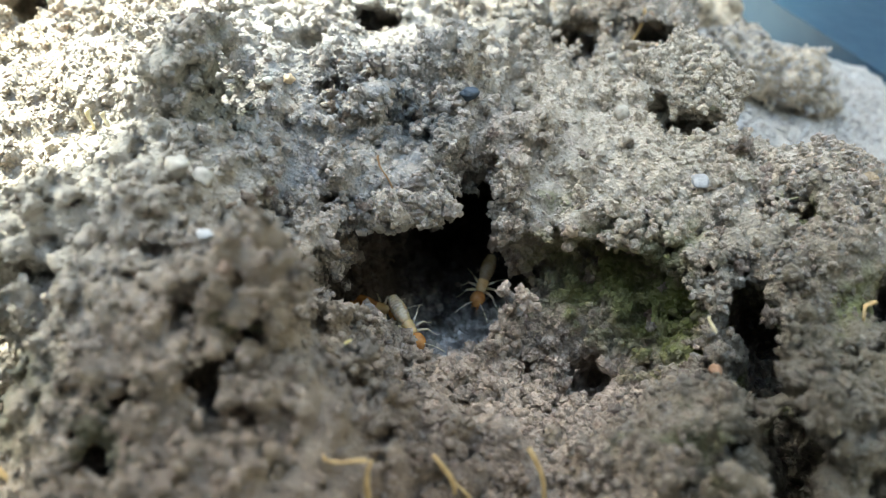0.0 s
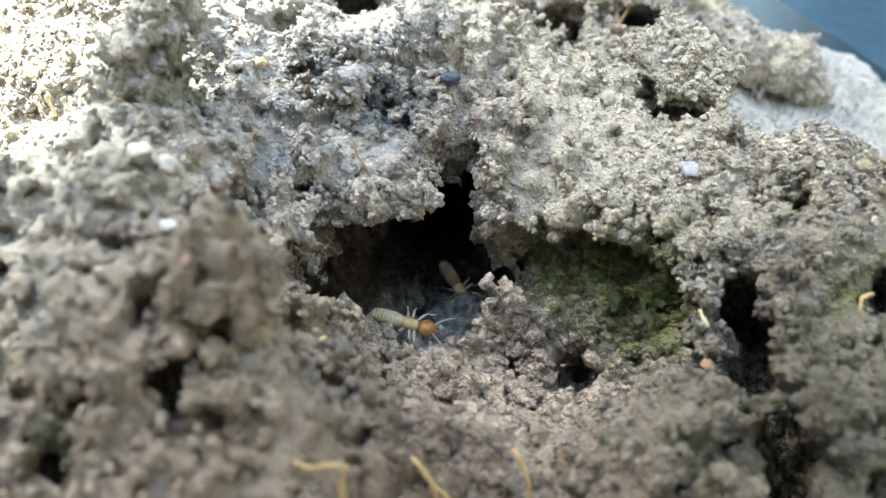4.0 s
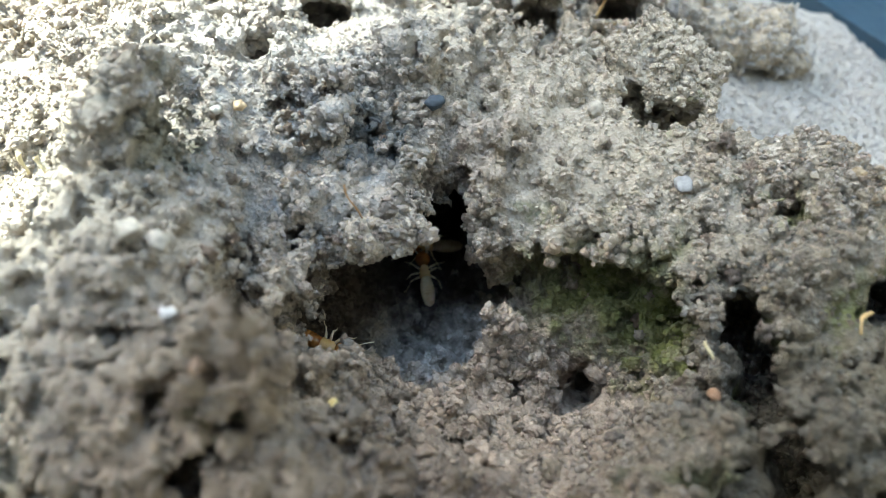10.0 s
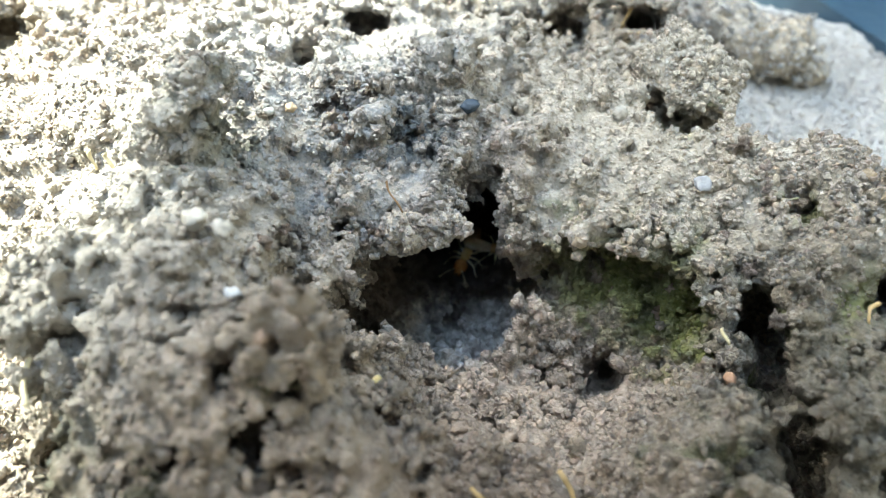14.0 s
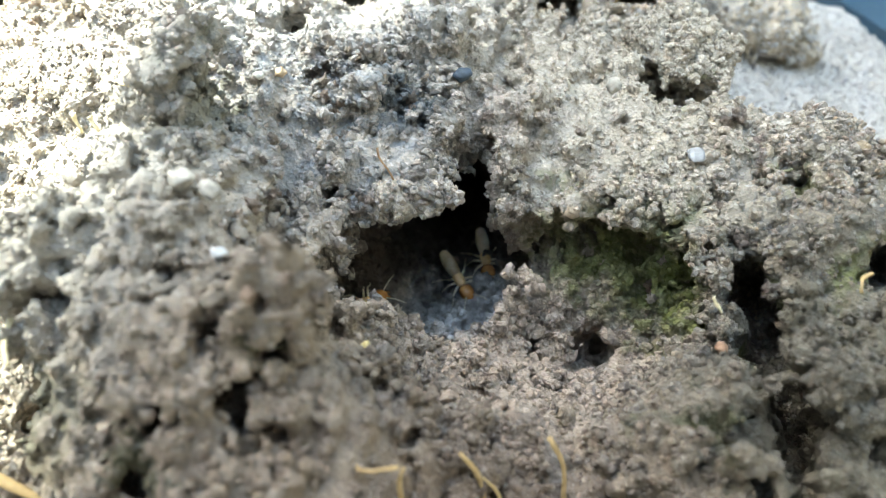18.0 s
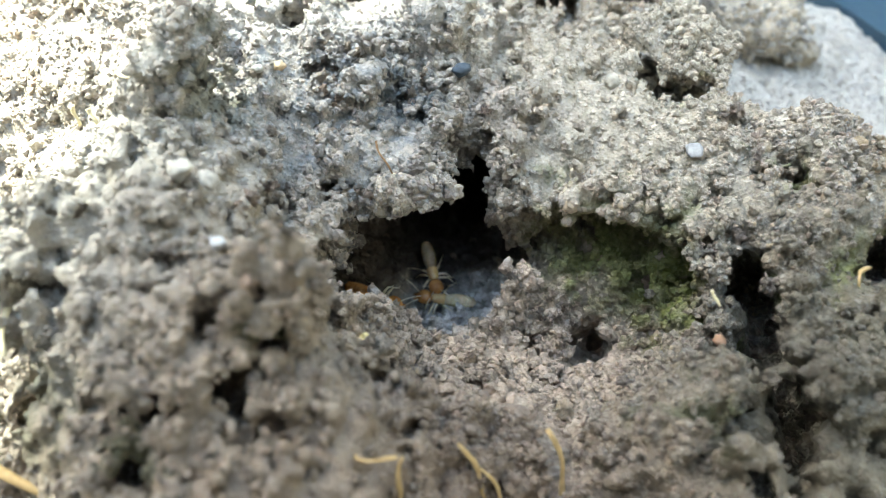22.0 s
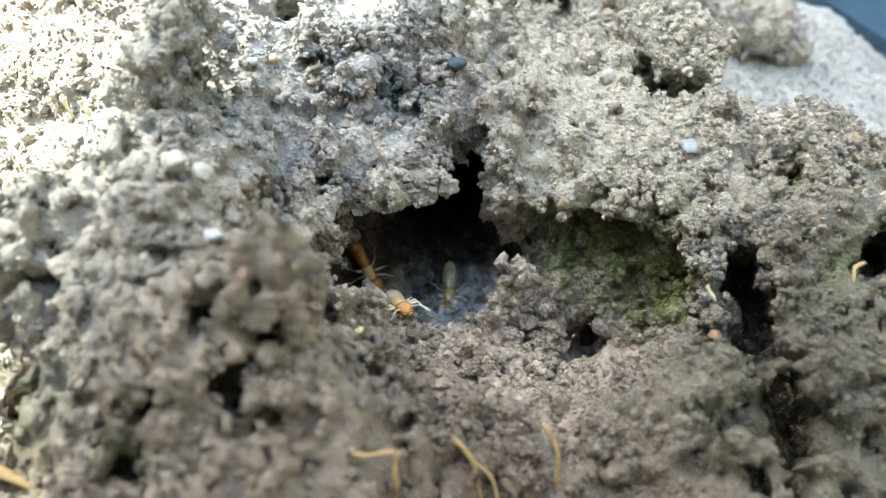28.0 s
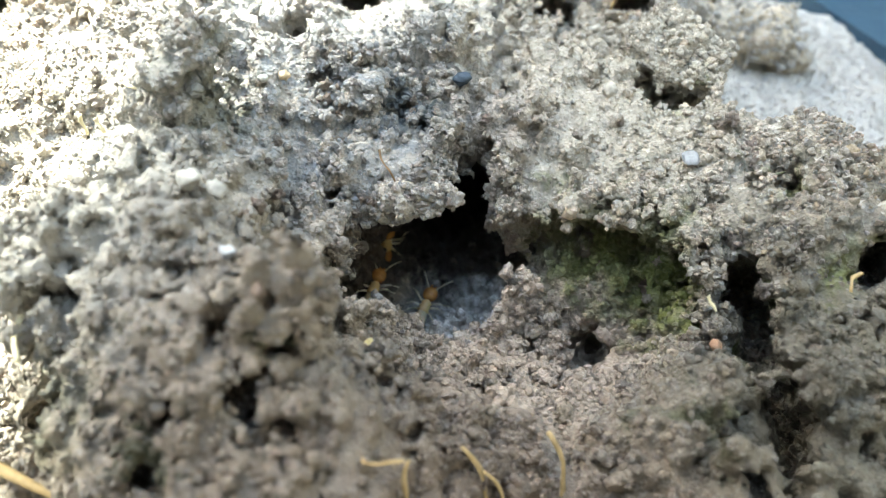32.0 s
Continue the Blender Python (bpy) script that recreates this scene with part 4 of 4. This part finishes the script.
RUSSET_BELLY = insect_material("russet_belly", (0.42, 0.20, 0.07), (0.30, 0.12, 0.04), 0.14, 0.3)
LIMB = insect_material("pale_limb", (0.78, 0.70, 0.54), (0.66, 0.56, 0.38), 0.35, 0.2)


def loft(stations, sides=14):
    """A body along y from (y, half width, half height, z) in mm."""
    bm = bmesh.new()
    rings = []
    for y, w, h, z in stations:
        rings.append([bm.verts.new((w * math.cos(2 * math.pi * k / sides) * 0.001, y * 0.001, (z + h * math.sin(2 * math.pi * k / sides)) * 0.001)) for k in range(sides)])
    for u, v in zip(rings, rings[1:]):
        for k in range(sides):
            bm.faces.new((u[k], v[k], v[(k + 1) % sides], u[(k + 1) % sides]))
    bm.faces.new(rings[0]), bm.faces.new(rings[-1][::-1])
    return bm


def limb(points, radii, sides=6):
    """A jointed tube through points in mm."""
    bm = bmesh.new()
    rings = []
    pts = [Vector(p) for p in points]
    for i, (p, r) in enumerate(zip(pts, radii)):
        d = (pts[min(i + 1, len(pts) - 1)] - pts[max(i - 1, 0)]).normalized()
        a = d.orthogonal().normalized()
        b = d.cross(a)
        rings.append([bm.verts.new((p + (a * math.cos(2 * math.pi * k / sides) + b * math.sin(2 * math.pi * k / sides)) * r) * 0.001) for k in range(sides)])
    for u, v in zip(rings, rings[1:]):
        for k in range(sides):
            bm.faces.new((u[k], u[(k + 1) % sides], v[(k + 1) % sides], v[k]))
    bm.faces.new(rings[0][::-1]), bm.faces.new(rings[-1])
    return bm


def termite(label, belly):
    """A worker, 4.8 mm long, head towards +y; its feet stand at z = 0."""
    ob = new("termite")
    ob.empty_display_size = 0.002
    tagged(ob, label, "termite", "termites in the nest mouth")
    z = 0.75
    head = part("head", loft([(1.05, 0.18, 0.15, z), (1.15, 0.42, 0.36, z), (1.4, 0.58, 0.46, z), (1.75, 0.62, 0.47, z), (2.05, 0.52, 0.40, z - 0.03), (2.25, 0.32, 0.26, z - 0.08), (2.38, 0.14, 0.12, z - 0.1)]), AMBER, ob, "glossy amber head")
    for s in (-1, 1):
        part("mandible", limb([(0.18 * s, 2.25, z - 0.12), (0.24 * s, 2.45, z - 0.16), (0.08 * s, 2.6, z - 0.18)], (0.09, 0.07, 0.02)), AMBER, head, "dark mandible")
        part("antenna", limb([(0.3 * s, 2.1, z + 0.12)] + [((0.3 + 0.13 * k) * s, 2.1 + 0.17 * k, z + 0.12 + 0.22 * math.sin(k * 0.42)) for k in range(1, 9)],
                             [0.045] + [0.05 if k % 2 else 0.034 for k in range(1, 9)]), LIMB, head, "pale beaded antenna")
    part("thorax", loft([(-0.1, 0.36, 0.32, z), (0.08, 0.52, 0.40, z), (0.28, 0.40, 0.34, z), (0.42, 0.50, 0.38, z), (0.62, 0.38, 0.32, z), (0.78, 0.44, 0.35, z), (0.98, 0.30, 0.28, z), (1.1, 0.2, 0.2, z)]), HONEY, ob, "honey-coloured thorax")
    rings = []
    for k in range(10):
        y = -0.05 - 0.235 * k
        w = 0.35 + 0.24 * math.sin(math.pi * (k + 1.0) / 11.0)
        rings += [(y, w * 0.93, w * 0.80, z + 0.02), (y - 0.06, w * 1.02, w * 0.88, z + 0.02), (y - 0.17, w * 1.02, w * 0.88, z + 0.02)]
    rings += [(-2.5, 0.22, 0.18, z), (-2.6, 0.06, 0.05, z)]
    part("abdomen", loft(rings[::-1], 18), belly, ob, "ringed pale abdomen")
    legs = []
    for s in (-1, 1):
        for y0, y1, y2 in ((0.85, 1.25, 1.65), (0.5, 0.55, 0.6), (0.15, -0.35, -0.95)):
            at = pose(0.36 * s * 0.001, y0 * 0.001, (z - 0.15) * 0.001)
            legs.append(part("leg", limb([(0, 0, 0), (0.35 * s, (y1 - y0) * 0.4, 0.12), (0.75 * s, (y1 - y0), 0.16), (1.0 * s, (y2 - y0) * 0.8, -0.3), (1.2 * s, (y2 - y0), -0.58), (1.36 * s, (y2 - y0) * 1.1, -0.6)],
                                         (0.10, 0.10, 0.075, 0.055, 0.045, 0.025)), LIMB, ob, at=at))
    return ob, legs


pale_termite, pale_legs = termite("pale worker termite with an amber head in the nest mouth", PALE_BELLY)
tawny_termite, tawny_legs = termite("honey-brown worker termite at the back of the nest mouth", TAWNY_BELLY)
pocket_termite, pocket_legs = termite("reddish worker termite in the side pocket of the nest", RUSSET_BELLY)
pale_termite.scale = (0.98, 0.98, 0.98)
tawny_termite.scale = pocket_termite.scale = (0.98, 0.98, 0.98)

# ---- paths of the termites: seconds, metres, degrees ----
PALE_ROWS = [
    (0.00, -0.00222, 0.03118, 0.00859, -11.7, 7.8, -146.9),
    (0.50, -0.00345, 0.03341, 0.00566, -9.9, 10.0, -135.3),
    (1.00, -0.00347, 0.03325, 0.00561, -13.6, 3.6, -165.6),
    (1.50, -0.00290, 0.03426, 0.00465, -0.1, 14.0, -90.5),
    (2.00, -0.00158, 0.03309, 0.00593, -7.2, 12.1, -121.3),
    (2.50, -0.00109, 0.03380, 0.00468, -8.6, 11.2, -128.0),
    (3.00, -0.00097, 0.03372, 0.00476, -8.6, 11.2, -128.0),
    (3.50, -0.00118, 0.03300, 0.00592, -7.1, 12.1, -120.6),
    (4.50, -0.00068, 0.03058, 0.00844, 2.7, 13.8, -78.8),
    (5.50, -0.00039, 0.03006, 0.00850, 11.1, 8.7, -37.6),
    (6.00, -0.00034, 0.02978, 0.00922, 10.3, 9.6, -42.7),
    (6.50, -0.00052, 0.03159, 0.00679, 11.8, 7.6, -32.4),
    (7.00, 0.00083, 0.03313, 0.00526, 10.3, 9.6, -42.4),
    (7.50, 0.00071, 0.03679, 0.00499, 13.9, 2.1, -8.4),
    (8.00, 0.00094, 0.03784, 0.00482, 14.0, 0.6, -2.5),
    (8.50, 0.00028, 0.03844, 0.00396, 14.0, -0.7, 2.9),
    (9.00, 0.00010, 0.03987, 0.00299, 14.0, -0.8, 3.0),
    (9.50, -0.00020, 0.04099, 0.00365, 13.8, -2.3, 9.3),
    (10.50, 0.00150, 0.04000, 0.00448, 14.0, 0.0, 0.0),
    (11.00, 0.00225, 0.04150, 0.00448, 10.0, 9.9, -44.1),
    (11.50, 0.00300, 0.04300, 0.00448, 0.0, 14.0, -90.0),
    (16.00, 0.00350, 0.04300, 0.00448, -6.2, 12.6, -116.6),
    (17.25, 0.00348, 0.04022, 0.00517, -13.1, 5.0, -159.7),
    (18.50, 0.00360, 0.03900, 0.00398, -13.0, -5.3, 158.2),
    (19.00, 0.00379, 0.03810, 0.00520, 1.4, -14.0, 84.2),
    (19.50, 0.00430, 0.03856, 0.00512, 3.2, -13.7, 76.8),
    (20.00, 0.00390, 0.03773, 0.00512, 3.6, -13.6, 75.2),
    (20.50, 0.00342, 0.03594, 0.00643, -7.4, -12.0, 122.1),
    (21.00, 0.00260, 0.03538, 0.00592, 0.5, -14.0, 88.0),
    (21.50, 0.00163, 0.03440, 0.00543, 0.0, -14.0, 89.8),
    (22.00, 0.00041, 0.03484, 0.00394, 1.6, -13.9, 83.3),
    (22.50, -0.00002, 0.03481, 0.00380, 3.3, -13.7, 76.3),
    (23.00, -0.00082, 0.03491, 0.00379, 9.9, -10.0, 45.0),
    (23.25, -0.00090, 0.03393, 0.00479, -0.5, -14.0, 91.9),
    (23.50, -0.00098, 0.03359, 0.00488, -10.5, -9.4, 138.6),
    (24.00, -0.00153, 0.02830, 0.01140, 28.0, 0.0, 156.0),
    (24.50, -0.00191, 0.02840, 0.01152, 42.0, 0.0, 172.0),
    (25.00, -0.00228, 0.02842, 0.01177, 46.0, 0.0, -172.0),
    (25.50, -0.00298, 0.02852, 0.01185, 44.0, 0.0, -168.0),
    (27.50, -0.00304, 0.02827, 0.01163, 38.0, 0.0, -160.0),
    (28.00, -0.00238, 0.02829, 0.01118, 38.0, 0.0, -160.0),
    (28.50, -0.00324, 0.02828, 0.01171, 38.0, 0.0, -160.0),
    (29.00, -0.00337, 0.02854, 0.01169, 38.0, 0.0, -160.0),
    (29.50, -0.00379, 0.02816, 0.01185, 38.0, 0.0, -160.0),
    (30.00, -0.00287, 0.02799, 0.01139, 38.0, 0.0, -160.0),
    (30.30, -0.00191, 0.02778, 0.01105, 1.8, 13.9, -82.5),
    (30.60, -0.00129, 0.02754, 0.01015, 0.8, 14.0, -86.8),
    (31.00, -0.00259, 0.02863, 0.01110, -7.1, 12.1, -120.6),
    (31.30, -0.00290, 0.02880, 0.01140, 10.4, 9.5, -41.9),
    (31.60, -0.00190, 0.03078, 0.00837, 11.1, 8.7, -37.6),
    (32.00, -0.00141, 0.03402, 0.00394, 13.1, 5.1, -21.0),
]
TAWNY_ROWS = [
    (0.00, 0.00317, 0.03745, 0.00673, -13.7, -3.3, 166.9),
    (0.50, 0.00241, 0.03933, 0.00459, -13.6, 3.6, -165.6),
    (1.00, 0.00260, 0.03914, 0.00430, -13.6, 3.6, -165.6),
    (1.50, 0.00238, 0.03898, 0.00442, -13.6, 3.6, -165.6),
    (2.00, 0.00259, 0.03913, 0.00418, -13.6, 3.6, -165.6),
    (2.50, 0.00233, 0.03892, 0.00406, -13.6, 3.6, -165.6),
    (3.00, 0.00258, 0.03912, 0.00430, -13.6, 3.6, -165.6),
    (3.50, 0.00232, 0.03894, 0.00432, -13.6, 3.6, -165.6),
    (4.50, 0.00300, 0.03800, 0.00398, -2.7, 13.8, -101.3),
    (4.85, 0.00324, 0.03944, 0.00460, 7.3, 12.0, -58.3),
    (5.20, 0.00350, 0.04200, 0.00398, 13.4, 4.1, -16.7),
    (5.60, 0.00225, 0.04300, 0.00398, 12.4, -6.6, 27.6),
    (6.00, 0.00100, 0.04400, 0.00398, 4.0, -13.5, 73.3),
    (13.00, 0.00100, 0.04400, 0.00398, -4.0, -13.5, 106.7),
    (14.50, 0.00200, 0.04200, 0.00398, -14.0, 1.4, -174.3),
    (15.50, 0.00331, 0.03928, 0.00440, -12.6, 6.2, -154.3),
    (16.50, 0.00300, 0.03800, 0.00398, -13.4, -4.1, 163.3),
    (17.50, 0.00096, 0.03681, 0.00440, -13.7, 3.0, -167.8),
    (18.00, 0.00120, 0.03724, 0.00446, -12.3, 6.9, -151.2),
    (18.50, 0.00195, 0.03758, 0.00441, -14.0, 0.9, -176.4),
    (19.00, 0.00015, 0.03866, 0.00328, -12.9, 5.6, -156.9),
    (19.50, 0.00175, 0.03844, 0.00386, -11.3, 8.4, -143.8),
    (20.00, 0.00227, 0.03907, 0.00452, -12.3, 6.8, -151.7),
    (20.50, 0.00190, 0.03909, 0.00443, -12.7, 6.0, -155.0),
    (21.00, 0.00130, 0.03905, 0.00391, -13.3, 4.6, -161.1),
    (21.50, 0.00042, 0.03830, 0.00390, -13.8, 2.7, -169.1),
    (22.00, -0.00068, 0.03746, 0.00456, -13.7, 3.2, -166.9),
    (22.50, -0.00210, 0.03773, 0.00514, -13.5, 3.9, -164.1),
    (23.00, -0.00225, 0.03761, 0.00487, -13.8, 2.5, -170.0),
    (23.50, -0.00228, 0.03744, 0.00454, -13.8, 2.6, -169.7),
    (24.00, -0.00254, 0.03628, 0.00446, -13.6, 3.6, -165.4),
    (24.50, -0.00179, 0.03608, 0.00432, -13.3, 4.6, -161.1),
    (25.00, 0.00037, 0.03737, 0.00399, -7.2, 12.1, -121.1),
    (25.50, 0.00064, 0.03801, 0.00418, -7.6, 11.8, -123.1),
    (27.50, 0.00186, 0.03721, 0.00446, -13.8, 2.6, -169.6),
    (28.00, 0.00122, 0.03507, 0.00421, -14.0, -0.4, 178.3),
    (28.50, 0.00058, 0.03557, 0.00334, -14.0, -0.3, 178.8),
    (29.00, 0.00037, 0.03563, 0.00320, -14.0, -0.9, 176.6),
    (29.20, -0.00079, 0.03690, 0.00190, -10.1, -9.8, 136.4),
    (29.50, -0.00328, 0.03592, 0.00452, 2.1, -13.9, 81.4),
    (30.00, -0.00550, 0.03300, 0.00458, 1.4, -14.0, 84.3),
    (31.00, -0.00600, 0.03400, 0.00498, 11.2, -8.5, 36.9),
    (32.00, -0.00553, 0.03522, 0.00468, 13.4, 4.1, -16.7),
]
POCKET_ROWS = [
    (0.00, -0.00512, 0.03559, 0.00484, -3.6, 13.6, -104.9),
    (0.50, -0.00520, 0.03560, 0.00502, -3.1, 13.7, -103.0),
    (1.50, -0.00600, 0.03150, 0.00548, -3.4, 13.6, -104.0),
    (4.50, -0.00600, 0.03150, 0.00548, -3.0, 13.7, -102.5),
    (5.50, -0.00567, 0.03563, 0.00550, 1.3, 14.0, -84.5),
    (6.00, -0.00657, 0.03512, 0.00474, 9.8, 10.1, -45.5),
    (6.50, -0.00702, 0.03472, 0.00424, 11.2, 8.6, -37.0),
    (7.00, -0.00695, 0.03451, 0.00390, 7.8, 11.7, -55.9),
    (7.50, -0.00705, 0.03454, 0.00351, 5.4, 13.0, -67.2),
    (8.00, -0.00729, 0.03456, 0.00376, 7.0, 12.2, -59.7),
    (8.50, -0.00707, 0.03458, 0.00393, 8.3, 11.4, -53.5),
    (9.00, -0.00703, 0.03460, 0.00402, 8.2, 11.4, -54.0),
    (9.50, -0.00684, 0.03341, 0.00584, 8.1, 11.5, -54.5),
    (10.00, -0.00674, 0.03146, 0.00877, -5.1, 13.1, -111.3),
    (10.50, -0.00679, 0.03150, 0.00882, -5.1, 13.1, -111.3),
    (11.00, -0.00653, 0.03161, 0.00853, 8.6, 11.2, -52.1),
    (12.00, -0.00709, 0.03051, 0.00948, -5.1, 13.1, -111.3),
    (13.00, -0.00699, 0.03067, 0.00948, -5.1, 13.1, -111.3),
    (14.50, -0.00650, 0.03050, 0.00598, 0.0, 14.0, -90.0),
    (17.00, -0.00600, 0.03150, 0.00598, 1.4, 14.0, -84.3),
    (19.00, -0.00681, 0.03519, 0.00489, 8.8, 11.0, -51.0),
    (19.50, -0.00621, 0.03527, 0.00508, 0.3, 14.0, -88.7),
    (20.00, -0.00655, 0.03518, 0.00536, 9.9, 10.0, -44.8),
    (20.50, -0.00616, 0.03493, 0.00464, -3.7, 13.5, -105.5),
    (21.00, -0.00531, 0.03401, 0.00559, -4.0, 13.5, -106.6),
    (21.50, -0.00502, 0.03403, 0.00555, -3.4, 13.6, -104.0),
    (22.00, -0.00508, 0.03378, 0.00565, -5.0, 13.1, -111.0),
    (22.50, -0.00434, 0.03053, 0.00948, -7.0, 12.2, -120.0),
    (23.00, -0.00480, 0.03031, 0.00948, -9.7, 10.1, -134.3),
    (23.50, -0.00526, 0.03352, 0.00564, -12.1, 7.1, -150.0),
    (24.00, -0.00582, 0.03443, 0.00516, -13.3, 4.6, -161.1),
    (24.50, -0.00588, 0.03496, 0.00464, -13.6, 3.6, -165.6),
    (25.00, -0.00661, 0.03518, 0.00525, -13.6, 3.6, -165.6),
    (25.50, -0.00647, 0.03552, 0.00600, -11.9, 7.5, -148.4),
    (27.50, -0.00544, 0.03637, 0.00606, -31.3, 14.0, -136.5),
    (28.00, -0.00552, 0.03602, 0.00609, -33.3, 6.9, -147.8),
    (28.50, -0.00598, 0.03592, 0.00613, -33.4, 6.3, -148.8),
    (29.00, -0.00645, 0.03585, 0.00610, -33.5, 6.0, -149.2),
    (29.50, -0.00694, 0.03584, 0.00653, -33.9, 1.7, -155.7),
    (30.00, -0.00696, 0.03600, 0.00631, -28.2, 19.7, -126.1),
    (30.30, -0.00640, 0.03579, 0.00605, -9.7, 32.7, -85.8),
    (30.60, -0.00538, 0.03619, 0.00606, 35.8, 66.1, -46.1),
    (31.00, -0.00490, 0.03760, 0.00587, 69.0, 23.7, -3.1),
    (31.30, -0.00474, 0.03797, 0.00665, 69.7, 18.5, -1.0),
    (31.60, -0.00464, 0.03990, 0.00577, 70.7, 6.8, 3.3),
    (32.00, -0.00464, 0.03986, 0.00579, 70.7, 6.4, 3.5),
]


def motions():
    for body, legs, rows in ((pale_termite, pale_legs, PALE_ROWS), (tawny_termite, tawny_legs, TAWNY_ROWS), (pocket_termite, pocket_legs, POCKET_ROWS)):
        walk(body, [(t, pose(*p)) for t, *p in rows])
        for n, leg in enumerate(legs):
            rest = leg.matrix_basis.copy()
            steps = []
            for k in range(81):
                t = 0.4 * k
                swing = 14 * math.sin(2.6 * k + (0 if (n + n // 3) % 2 else math.pi)) + 3 * math.sin(0.9 * k + n)
                steps.append((t, rest @ pose(0, 0, 0, 0, 5 * math.sin(2.6 * k + 1.3 + n), swing)))
            walk(leg, steps)


motions()
